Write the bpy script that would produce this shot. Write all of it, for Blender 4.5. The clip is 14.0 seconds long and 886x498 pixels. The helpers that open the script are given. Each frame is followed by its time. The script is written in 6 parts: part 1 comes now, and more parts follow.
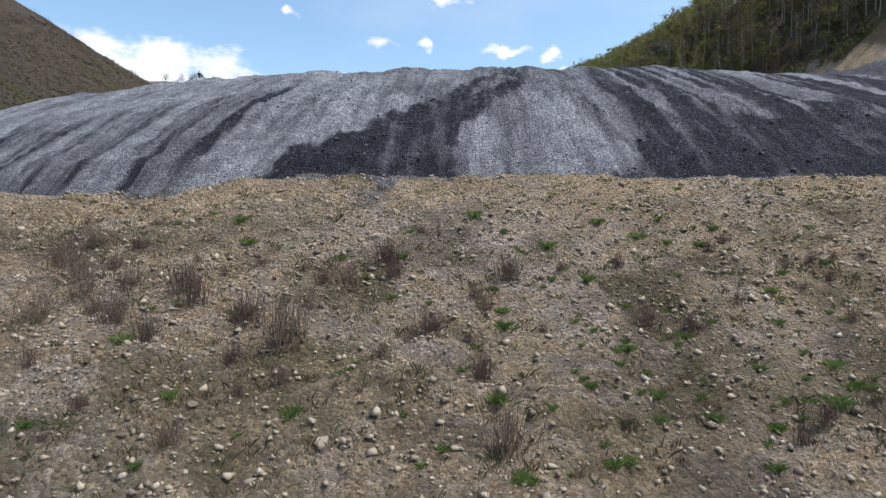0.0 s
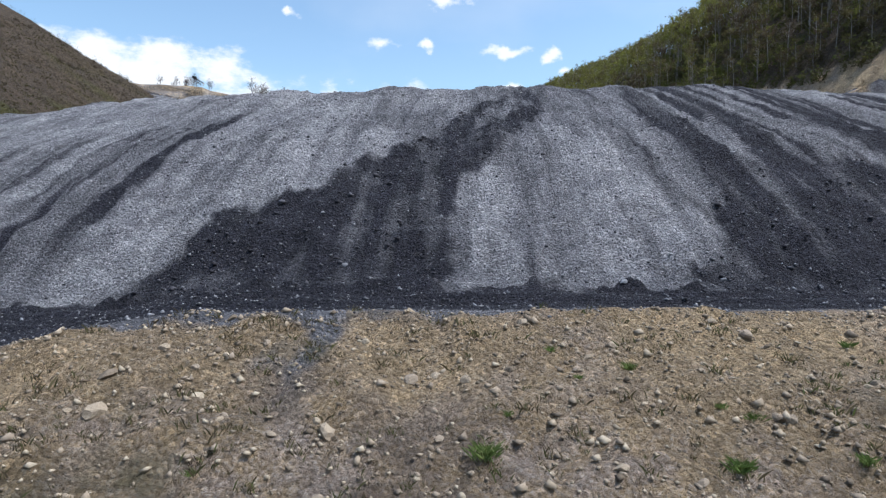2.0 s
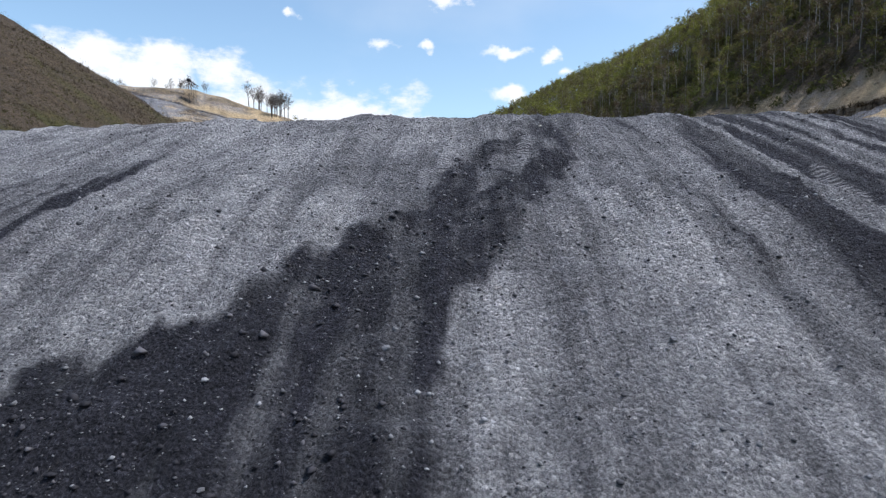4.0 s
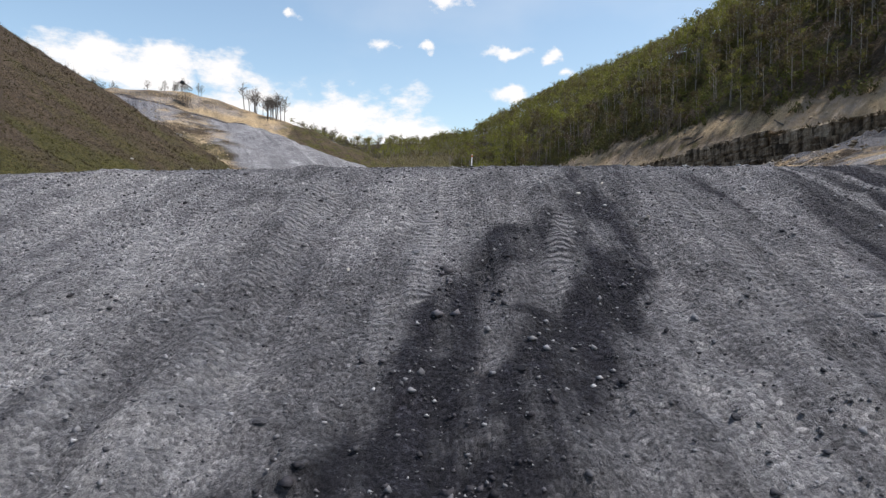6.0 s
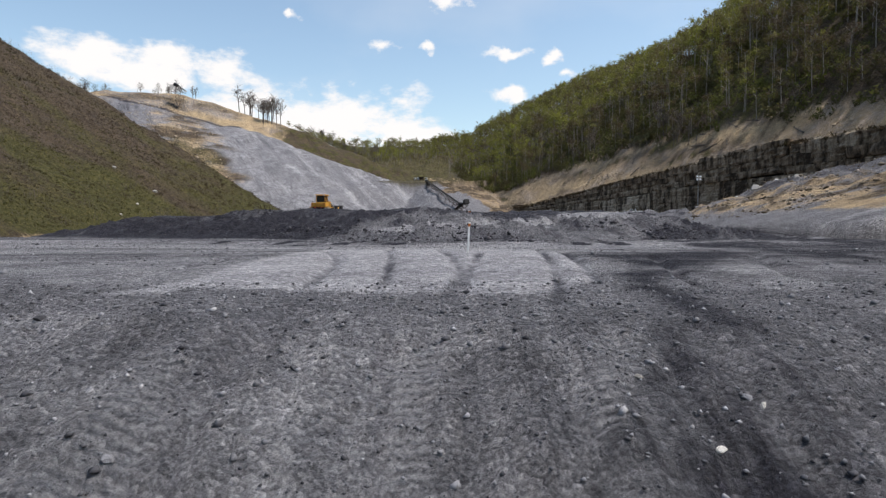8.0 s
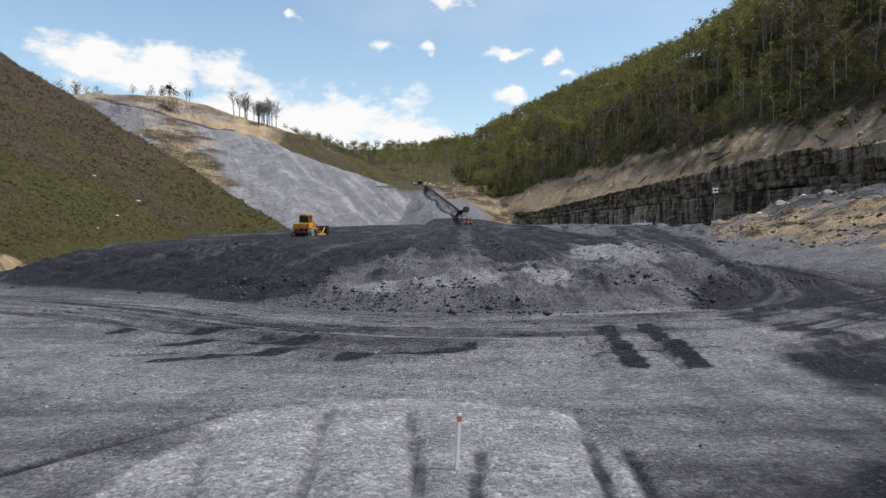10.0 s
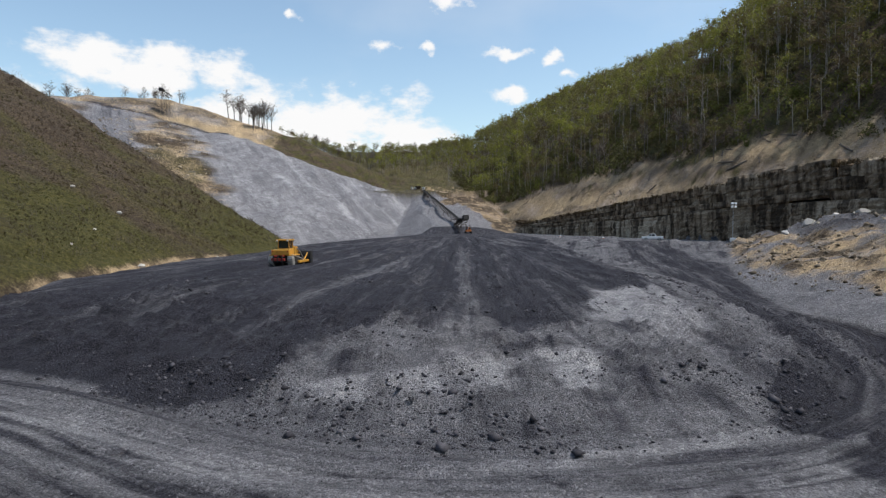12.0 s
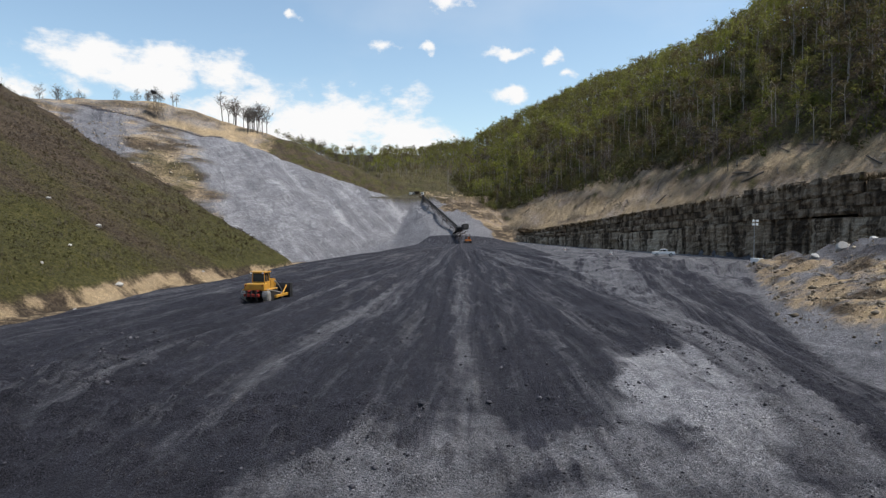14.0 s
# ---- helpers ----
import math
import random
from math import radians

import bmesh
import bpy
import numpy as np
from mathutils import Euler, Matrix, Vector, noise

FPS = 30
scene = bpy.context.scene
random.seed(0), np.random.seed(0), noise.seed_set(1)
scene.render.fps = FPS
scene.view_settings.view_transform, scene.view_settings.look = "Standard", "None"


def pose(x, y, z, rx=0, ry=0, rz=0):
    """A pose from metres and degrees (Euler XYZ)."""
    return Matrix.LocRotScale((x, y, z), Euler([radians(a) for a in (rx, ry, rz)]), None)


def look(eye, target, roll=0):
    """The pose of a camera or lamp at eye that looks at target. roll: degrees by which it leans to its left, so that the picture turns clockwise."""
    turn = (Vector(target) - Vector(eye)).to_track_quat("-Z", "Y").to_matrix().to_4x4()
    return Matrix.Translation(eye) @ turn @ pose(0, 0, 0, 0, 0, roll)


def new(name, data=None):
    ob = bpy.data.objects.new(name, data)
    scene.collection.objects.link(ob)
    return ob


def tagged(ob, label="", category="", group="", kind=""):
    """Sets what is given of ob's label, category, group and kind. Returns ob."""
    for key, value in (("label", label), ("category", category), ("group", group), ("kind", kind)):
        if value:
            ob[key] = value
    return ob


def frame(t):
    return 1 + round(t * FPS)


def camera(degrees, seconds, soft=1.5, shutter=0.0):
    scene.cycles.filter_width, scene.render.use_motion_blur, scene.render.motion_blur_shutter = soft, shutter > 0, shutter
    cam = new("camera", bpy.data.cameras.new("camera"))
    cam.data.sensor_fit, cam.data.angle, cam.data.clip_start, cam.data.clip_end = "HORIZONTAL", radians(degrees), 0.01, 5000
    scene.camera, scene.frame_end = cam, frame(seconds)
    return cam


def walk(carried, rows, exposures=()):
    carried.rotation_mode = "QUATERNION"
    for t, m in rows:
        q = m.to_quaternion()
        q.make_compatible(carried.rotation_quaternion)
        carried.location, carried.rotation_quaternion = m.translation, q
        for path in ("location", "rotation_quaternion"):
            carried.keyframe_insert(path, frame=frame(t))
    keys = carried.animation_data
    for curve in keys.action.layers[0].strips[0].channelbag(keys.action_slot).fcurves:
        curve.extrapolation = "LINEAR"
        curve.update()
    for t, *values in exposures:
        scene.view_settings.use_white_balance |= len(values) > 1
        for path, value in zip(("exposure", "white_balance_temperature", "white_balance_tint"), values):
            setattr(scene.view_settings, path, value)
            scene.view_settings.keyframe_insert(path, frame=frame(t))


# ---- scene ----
cam = camera(73.7, 14.0, soft=1.3)
walk(cam, [
    (0.0, pose(0.00, 0.00, 0.00, 87.24, 0.00, 0.00)),
    (1.0, pose(0.18, 5.41, 2.07, 87.28, 0.01, 0.03)),
    (2.0, pose(0.39, 10.85, 4.08, 87.32, 0.03, 0.06)),
    (3.0, pose(0.63, 16.31, 6.06, 87.36, 0.04, 0.09)),
    (4.0, pose(0.89, 21.77, 8.01, 87.39, 0.06, 0.11)),
    (5.0, pose(1.17, 27.24, 9.93, 87.42, 0.07, 0.14)),
    (6.0, pose(1.47, 32.70, 11.83, 87.44, 0.09, 0.16)),
    (7.0, pose(1.77, 38.16, 13.72, 87.46, 0.10, 0.18)),
    (8.0, pose(2.09, 43.59, 15.61, 87.48, 0.12, 0.20)),
    (9.0, pose(2.41, 49.00, 17.51, 87.49, 0.13, 0.21)),
    (10.0, pose(2.73, 54.37, 19.41, 87.50, 0.14, 0.23)),
    (11.0, pose(3.05, 59.71, 21.34, 87.51, 0.16, 0.24)),
    (12.0, pose(3.36, 65.00, 23.29, 87.51, 0.17, 0.25)),
    (13.0, pose(3.66, 70.23, 25.28, 87.51, 0.19, 0.26)),
    (14.0, pose(3.95, 75.40, 27.32, 87.50, 0.20, 0.26)),
], exposures=[(0.0, 0.10, 6000, 10), (3.2, 0.08, 5820, 10), (5.3, 0.05, 6550, 12), (8.7, -0.02, 6650, 12), (10.8, -0.05, 6500, 10), (14.0, -0.05, 6500, 10)])

# ---------- light ----------
SUN_AT = Vector((0.46, -0.06, 0.885)).normalized()      # towards the sun
sun_data = bpy.data.lights.new("sun", "SUN")
sun_data.energy, sun_data.angle, sun_data.color = 4.0, radians(1.5), (1.0, 0.95, 0.88)
sun = new("sun", sun_data)
sun.matrix_world = look((0, 0, 300), Vector((0, 0, 300)) - SUN_AT)

world = bpy.data.worlds.new("sky")
scene.world = world
world.use_nodes = True


def sky_nodes():
    nt = world.node_tree
    nt.nodes.clear()
    N, L = nt.nodes.new, nt.links.new
    out, bg = N("ShaderNodeOutputWorld"), N("ShaderNodeBackground")
    sky = N("ShaderNodeTexSky")
    sky.sky_type, sky.sun_disc = "NISHITA", False
    sky.sun_elevation = math.asin(SUN_AT.z)
    sky.sun_rotation = math.atan2(SUN_AT.x, SUN_AT.y)
    sky.air_density, sky.dust_density, sky.ozone_density = 1.0, 1.2, 1.0
    tc = N("ShaderNodeTexCoord")
    # big soft lobes where cumulus stands low over the ridge, broken by noise
    lobes = [(-30.6, 13.3, 5.8, 2.3), (-26.8, 13.0, 5.8, 2.6), (-20.4, 12.9, 3.4, 2.5), (-9.1, 8.7, 8.5, 3.8), (-3.7, 8.1, 5.2, 2.9), (-13.3, 9.5, 4.4, 2.5), (0.1, 20.5, 2.5, 1.1), (-5.6, 16.3, 1.8, 0.8), (5.6, 15.8, 2.2, 0.7), (6.6, 12.2, 1.9, 1.0), (-1.5, 16.2, 1.0, 0.6), (10.4, 14.9, 1.1, 0.6), (-19.9, 10.4, 5.5, 2.5), (-36.4, 10.7, 2.7, 1.9), (-14.6, 18.3, 1.2, 0.6), (-16.4, 8.1, 4.9, 2.2), (11.5, 13.5, 1.4, 0.6)]
    noise1 = N("ShaderNodeTexNoise")
    noise1.inputs["Scale"].default_value, noise1.inputs["Detail"].default_value = 13.0, 9.0
    noise1.inputs["Roughness"].default_value = 0.62
    stretch = N("ShaderNodeMapping")
    stretch.inputs["Scale"].default_value = (1.0, 1.0, 1.9)
    L(tc.outputs["Generated"], stretch.inputs["Vector"])
    L(stretch.outputs["Vector"], noise1.inputs["Vector"])
    total = None
    # ragged rims: the lobes are read through a slightly warped direction
    curl = N("ShaderNodeTexNoise")
    curl.inputs["Scale"].default_value, curl.inputs["Detail"].default_value = 26.0, 6.0
    L(tc.outputs["Generated"], curl.inputs["Vector"])
    shift, warp = N("ShaderNodeVectorMath"), N("ShaderNodeVectorMath")
    shift.operation, warp.operation = "SUBTRACT", "MULTIPLY_ADD"
    L(curl.outputs["Color"], shift.inputs[0])
    shift.inputs[1].default_value = (0.5, 0.5, 0.5)
    L(shift.outputs["Vector"], warp.inputs[0]), L(tc.outputs["Generated"], warp.inputs[2])
    warp.inputs[1].default_value = (0.06, 0.06, 0.045)
    for az, el, w, h in lobes:
        a, e = radians(az), radians(el)
        d = (math.sin(a) * math.cos(e), math.cos(a) * math.cos(e), math.sin(e))
        mp = N("ShaderNodeMapping")
        mp.vector_type = "TEXTURE"
        mp.inputs["Location"].default_value = d
        mp.inputs["Rotation"].default_value = (0, 0, -a)
        mp.inputs["Scale"].default_value = (radians(w), 0.35, radians(h))
        L(warp.outputs["Vector"], mp.inputs["Vector"])
        ln = N("ShaderNodeVectorMath")
        ln.operation = "LENGTH"
        L(mp.outputs["Vector"], ln.inputs[0])
        mr = N("ShaderNodeMapRange")
        mr.inputs["From Min"].default_value, mr.inputs["From Max"].default_value = 1.35, 0.0
        L(ln.outputs["Value"], mr.inputs["Value"])
        if total is None:
            total = mr.outputs["Result"]
        else:
            mx = N("ShaderNodeMath")
            mx.operation = "MAXIMUM"
            L(total, mx.inputs[0]), L(mr.outputs["Result"], mx.inputs[1])
            total = mx.outputs["Value"]
    # thin general haze of cloud everywhere, from a broad noise
    broad = N("ShaderNodeTexNoise")
    broad.inputs["Scale"].default_value, broad.inputs["Detail"].default_value = 2.6, 5.0
    L(stretch.outputs["Vector"], broad.inputs["Vector"])
    bm_ = N("ShaderNodeMapRange")
    bm_.inputs["From Min"].default_value, bm_.inputs["From Max"].default_value = 0.50, 0.80
    bm_.inputs["To Max"].default_value = 0.25
    L(broad.outputs["Fac"], bm_.inputs["Value"])
    mul = N("ShaderNodeMath")
    mul.operation = "MULTIPLY_ADD"
    L(noise1.outputs["Fac"], mul.inputs[0])
    mul.inputs[1].default_value = 2.1
    mul.inputs[2].default_value = -1.16
    add = N("ShaderNodeMath")
    L(mul.outputs["Value"], add.inputs[0]), L(total, add.inputs[1])
    dens = N("ShaderNodeMapRange")
    dens.interpolation_type = "SMOOTHSTEP"
    dens.inputs["From Min"].default_value, dens.inputs["From Max"].default_value = 0.12, 0.66
    L(add.outputs["Value"], dens.inputs["Value"])
    gate = N("ShaderNodeMath")
    gate.operation = "MULTIPLY"
    L(total, gate.inputs[0])
    gate.inputs[1].default_value = 5.0
    least = N("ShaderNodeMath")
    least.operation = "MINIMUM"
    L(dens.outputs["Result"], least.inputs[0]), L(gate.outputs["Value"], least.inputs[1])
    mx = N("ShaderNodeMath")
    mx.operation = "MAXIMUM"
    L(least.outputs["Value"], mx.inputs[0]), L(bm_.outputs["Result"], mx.inputs[1])
    gain = N("ShaderNodeVectorMath")
    gain.operation = "SCALE"
    gain.inputs["Scale"].default_value = SKY
    L(sky.outputs["Color"], gain.inputs[0])
    tintn = N("ShaderNodeMix")
    tintn.data_type, tintn.blend_type = "RGBA", "MULTIPLY"
    tintn.inputs["Factor"].default_value = 1.0
    L(gain.outputs["Vector"], tintn.inputs["A"])
    tintn.inputs["B"].default_value = (*SKY_TINT, 1)
    mix = N("ShaderNodeMix")
    mix.data_type = "RGBA"
    L(mx.outputs["Value"], mix.inputs["Factor"])
    L(tintn.outputs["Result"], mix.inputs["A"])
    mix.inputs["B"].default_value = (1.0, 1.0, 1.0, 1)
    L(mix.outputs["Result"], bg.inputs["Color"])
    bg.inputs["Strength"].default_value = 1.0
    L(bg.outputs["Background"], out.inputs["Surface"])


SKY, SKY_TINT = 0.205, (0.98, 1.0, 0.92)
sky_nodes()

# ---------- the lie of the land ----------
def lattice(ix, iy, seed):
    n = (ix.astype(np.int64) * 374761393 + iy.astype(np.int64) * 668265263 + seed * 974711) & 0xFFFFFFFF
    n = ((n ^ (n >> 13)) * 1274126177) & 0xFFFFFFFF
    return ((n ^ (n >> 16)) & 0xFFFF) / 65535.0


def vnoise(x, y, seed=0):
    ix, iy = np.floor(x), np.floor(y)
    u, v = x - ix, y - iy
    u, v = u * u * u * (u * (u * 6 - 15) + 10), v * v * v * (v * (v * 6 - 15) + 10)
    a, b = lattice(ix, iy, seed), lattice(ix + 1, iy, seed)
    c, d = lattice(ix, iy + 1, seed), lattice(ix + 1, iy + 1, seed)
    return (a + (b - a) * u) * (1 - v) + (c + (d - c) * u) * v - 0.5


def fbm(x, y, octaves=4, seed=0, gain=0.5):
    total, amp = np.zeros(np.shape(x)), 1.0
    for k in range(octaves):
        total = total + amp * vnoise(x, y, seed + 17 * k)
        x, y, amp = x * 2.03 + 11.7, y * 2.03 - 5.1, amp * gain
    return total


def step(a, b, v):
    s = np.clip((v - a) / (b - a), 0, 1)
    return s * s * (3 - 2 * s)


def smax(a, b, k):
    s = np.clip(0.5 + 0.5 * (a - b) / k, 0, 1)
    return b + (a - b) * s + k * s * (1 - s)


def bench_edge(x):
    """The front crest's y and height."""
    return 25.2 - 0.02 * np.clip(-x, 0, 25) ** 2 + 0.5 * vnoise(x * 0.35, x * 0 + 3.0, 5), 1.85 - 0.9 * step(6, 12, -x) - 0.03 * np.clip(-x - 16, 0, 200)


def bow(x):
    return np.where(x < 6, 0.0055 * (np.clip(x, -70, 6) - 6) ** 2, 0.0024 * (np.clip(x, 6, 70) - 6) ** 2)


FACE_Y = np.array([29.4, 31.0, 34.6, 37.7, 40.5, 45.2, 47.6, 51.2, 54.0, 56.0, 58.0, 60.0, 65.0, 75.0, 84.0, 92.0, 100.0])
FACE_Z = np.array([1.75, 2.3, 4.35, 6.45, 8.2, 10.05, 11.15, 12.72, 13.72, 14.0, 14.2, 14.35, 14.5, 14.35, 14.2, 14.1, 13.9])
MOUND_D = np.array([0.0, 3.0, 6.0, 11.0, 16.0, 28.0, 60.0, 150.0, 240.0, 372.0])
MOUND_Z = np.array([0.0, 0.75, 1.30, 1.85, 2.30, 3.05, 3.35, 4.40, 4.70, 30.0])
RIGHT = np.array([  # y, cliff-top x, cliff-top z, ridge x, ridge z, cliff foot z
    (-300, 190, 30, 420, 190, 0), (60, 130, 39, 330, 196, 10), (150, 117, 38, 300, 188, 16), (210, 96, 36.6, 280, 178, 18), (250, 74, 31.6, 258, 166, 18),
    (290, 58, 27.2, 231, 152, 18.2), (335, 44, 23.4, 205, 141, 18.5), (437, 26, 29, 172, 127, 29), (555, 12, 50, 150, 138, 50), (675, -10, 72, 122, 138, 72), (760, -30, 76, 60, 96, 76), (1200, -60, 80, 40, 90, 80)], float)
PLATEAU_LEFT = np.array([(96, -90), (104, -48), (112, -38), (138, -43), (169, -40), (204, -31), (231, -24), (310, -10), (352, -2), (470, -20)], float)


def foot2(x):
    kx, ky = [-60, -33, -16, -6, 4, 14, 22, 29, 60], [112, 104, 98, 90.5, 88, 89, 92, 100, 108]
    return sum(np.interp(x + o, kx, ky) for o in (-6, -4, -2, 0, 2, 4, 6)) / 7


def dirt_bump(x, y):
    """The heap of tipped earth under the rock face."""
    rx = np.interp(y, [90, 115, 150, 178, 205], [98, 88, 77, 73, 72])
    rz = np.interp(y, [90, 115, 150, 170, 182, 198, 206], [34, 31, 27, 24.5, 22.5, 20, 17.5])
    w = np.interp(y, [90, 130, 178, 205], [60, 43, 19, 11])
    d = np.where(x < rx, (rx - x) / w, (x - rx) / 30)
    return rz - (rz - 16.0) * np.clip(d, 0, 1.25) ** 0.9


def forms(x, y):
    yc, zb = bench_edge(x)
    front = zb - 0.40 * np.clip(yc - y, 0, 38) - 0.04 * np.clip(y - yc, 0, 4)
    yy = y - bow(x)
    face = np.interp(yy, FACE_Y, FACE_Z)
    face = np.where(yy < 29.4, zb - 0.05, face)
    k = step(29.2, 33.5, yy)
    fill = np.where(y < yc + 0.5, front, zb - 0.06 + (face - (zb - 0.06)) * np.maximum(k, 0.0)) * 1.0
    t = y - foot2(x)
    mound = np.interp(t, MOUND_D, MOUND_Z)
    ramp = 4.2 * np.clip((y - 92) / 110, 0, 1)
    ramp = np.maximum(ramp, np.interp(t, MOUND_D, MOUND_Z) * step(120, 200, y))
    fill = fill + mound + (ramp - mound) * step(25, 36, x) * (y < 330)
    xl = np.interp(y, PLATEAU_LEFT[:, 0], PLATEAU_LEFT[:, 1])
    fill = fill - np.clip((xl - x) * 0.55, 0, 9.0) * step(96, 106, y)
    toe = 80 - 0.2 * np.clip(y - 240, 0, 70)
    left = 13.0 + 0.62 * (-x - toe) + 0.07 * np.clip(y - 245, -60, 65) - 0.9 * np.clip(y - 312, 0, 120)
    left = np.minimum(left, 118 + 0.05 * (-x))
    left = left - 5.0 * step(0, 1, (13.0 - left) / 4)
    cap = np.interp(x, [-700, -294, -207, -185, -154, -108, -84, -40, 0, 60], [112, 112, 117, 112, 100, 87, 75, 58, 47, 36])
    spoil = 10 - 0.25 * (x + 48) + 0.366 * (y - 348)
    spoil = np.minimum(spoil, np.maximum(96 - 0.37 * (x + 175), 40)) + np.clip(y - 486, 0, 40) * 0.55
    spoil = np.minimum(spoil, cap + 0.0 * x)
    back = 43.5 + 0.25 * np.clip(y - 472, 0, 220)
    back = np.where(y > 440, back, -50.0)
    cx, cz = np.interp(y, RIGHT[:, 0], RIGHT[:, 1]), np.interp(y, RIGHT[:, 0], RIGHT[:, 2])
    rx, rz = np.interp(y, RIGHT[:, 0], RIGHT[:, 3]), np.interp(y, RIGHT[:, 0], RIGHT[:, 4])
    fz = np.interp(y, RIGHT[:, 0], RIGHT[:, 5])
    s = np.clip((x - cx) / (rx - cx), 0, 1)
    right = cz + (rz - cz) * (s + 0.10 * np.sin(s * math.pi)) + 0.06 * np.clip(x - rx, 0, 400)
    right = np.where(x > cx, right, fz + (cz - fz) * np.clip(1 - (cx - x) / 2.0, 0, 1) - 60 * np.clip((cx - x - 2.0) / 60, 0, 1))
    heap = np.where((y > 92) & (y < 210) & (x < cx - 2) & (x > 36), dirt_bump(x, y), -60.0)
    return dict(fill=fill, left=left, spoil=spoil, back=back, right=right, heap=heap, cx=cx, xl=xl)


def height_coarse(x, y):
    f = forms(x, y)
    h = smax(smax(f["fill"], f["left"], 1.5), f["spoil"], 1.5)
    return np.maximum(np.maximum(np.maximum(h, f["back"]), f["right"]), f["heap"])


def zones(x, y):
    """Where each kind of ground lies, 0..1."""
    f = forms(x, y)
    yc, _ = bench_edge(x)
    jag = 2.5 * fbm(x * 0.09, y * 0.09, 4, 33)
    z = {}
    z["scree"] = 1 - step(-0.5, 0.9, y - yc + 1.2 * fbm(x * 0.5, y * 0.5, 3, 31))
    z["right"] = step(-1.0, 1.0, x - f["cx"])
    off = (f["xl"] - 3.5 - x) * (y > 100) + (-x - 78) * (y <= 100)
    base = np.maximum(f["fill"], f["left"])
    z["spoil"] = step(-1.0, 1.5, f["spoil"] + 0.6 * jag - base) * (x < 5)
    z["hill"] = step(-1.0, 1.0, off + 0.5 * jag) * (1 - z["spoil"]) * ((x < -50) | (y < 240))
    z["heap"] = step(-0.3, 0.6, f["heap"] - f["fill"]) * (1 - z["right"])
    z["back"] = step(-1.0, 1.0, f["back"] - np.maximum(np.maximum(f["spoil"], f["fill"]), -40)) * (1 - z["right"])
    z["off"], z["cx"], z["left_h"] = off, f["cx"], f["left"]
    return z


def height(x, y):
    h = height_coarse(x, y)
    near = np.exp(-np.clip(np.hypot(x, y - 60) - 90, 0, 1e9) / 90)
    yc, _ = bench_edge(x)
    on_front = 1 - step(-0.3, 0.6, y - yc)
    yy = y - bow(x)
    on_face = step(29.8, 32.0, yy) * (1 - step(53.0, 56.5, yy))
    # furrows that run down the dozed face, fanning out from its nose
    fan = (x - 6) / (1 + 0.012 * (54 - yy)) + 1.2 * fbm(x * 0.08, y * 0.04, 2, 9)
    furrow = fbm(fan * 0.42, y * 0.05, 3, 21) * 0.55 + fbm(fan * 1.3, y * 0.12, 2, 22) * 0.18
    h = h + on_face * furrow
    rough = fbm(x * 0.9, y * 0.9, 4, 41) * (0.36 - 0.20 * step(42, 47, y)) + fbm(x * 4.1, y * 4.1, 3, 43) * 0.11
    # ridges that fan out over the black plateau from the stacker
    ang, far_r = np.arctan2(x - 10, 330 - y), np.hypot(x - 10, 330 - y)
    fanned = fbm(ang * 26 + 0.5 * vnoise(x * 0.03, y * 0.03, 6), far_r * 0.018, 3, 91) * 1.0 + fbm(ang * 90, far_r * 0.05, 3, 92, 0.6) * 0.6
    h = h + fanned * step(8, 20, y - foot2(x)) * (1 - step(260, 300, y)) * (x < 60) * (h < 19.5)
    lumpy = np.clip(fbm(x * 0.9, y * 0.9, 4, 95, 0.6) + 0.02, 0, 1) * 0.85
    h = h + lumpy * step(1, 3, y - foot2(x)) * (1 - step(16, 24, y - foot2(x))) * (x < 34)
    # windrow at the face's toe, and cleat-churned ground on the bench
    h = h + np.exp(-((yy - 29.9) / 0.45) ** 2) * (0.16 + 0.7 * np.clip(fbm(x * 1.4, y * 1.4, 3, 97), -0.2, 0.5))
    h = h + step(26.3, 27, y) * (1 - step(29, 29.6, yy)) * fbm(x * 0.25, y * 2.6, 3, 98) * 0.28
    heapy = (y > 92) & (y < 210) & (x > 40) & (h < 36)
    h = h + np.where(heapy, step(48, 62, x) * (fbm(x * 0.22, y * 0.22, 4, 99, 0.6) * 2.2), 0)
    lane = y - foot2(x)
    h = h + step(-16, -13, lane) * (1 - step(-0.5, 0.5, lane)) * fbm(lane * 1.1, x * 0.035, 4, 101, 0.6) * 0.30
    flat = step(54.5, 57, yy) * (1 - step(0, 5, y - foot2(x)))
    h = h + near * rough * (0.25 + 0.75 * np.maximum(on_front, on_face)) * (1 - 0.75 * flat)
    far = 1 - near
    h = h + far * (fbm(x * 0.06, y * 0.06, 4, 61) * 2.4 + fbm(x * 0.28, y * 0.28, 4, 62, 0.6) * 1.1) * (0.15 + 0.85 * step(20, 30, h))
    return h

# ---------- materials ----------
def material(name, rough=0.9):
    m = bpy.data.materials.new(name)
    m.use_nodes = True
    m.node_tree.nodes.clear()
    nt = m.node_tree
    out, b = nt.nodes.new("ShaderNodeOutputMaterial"), nt.nodes.new("ShaderNodeBsdfPrincipled")
    nt.links.new(b.outputs["BSDF"], out.inputs["Surface"])
    b.inputs["Roughness"].default_value = rough
    b.inputs["Specular IOR Level"].default_value = 0.25
    return m, nt, b


def noise_node(nt, scale, detail=4.0, rough=0.55, vec=None, out="Fac"):
    n = nt.nodes.new("ShaderNodeTexNoise")
    n.inputs["Scale"].default_value, n.inputs["Detail"].default_value, n.inputs["Roughness"].default_value = scale, detail, rough
    if vec is not None:
        nt.links.new(vec, n.inputs["Vector"])
    return n.outputs[out]


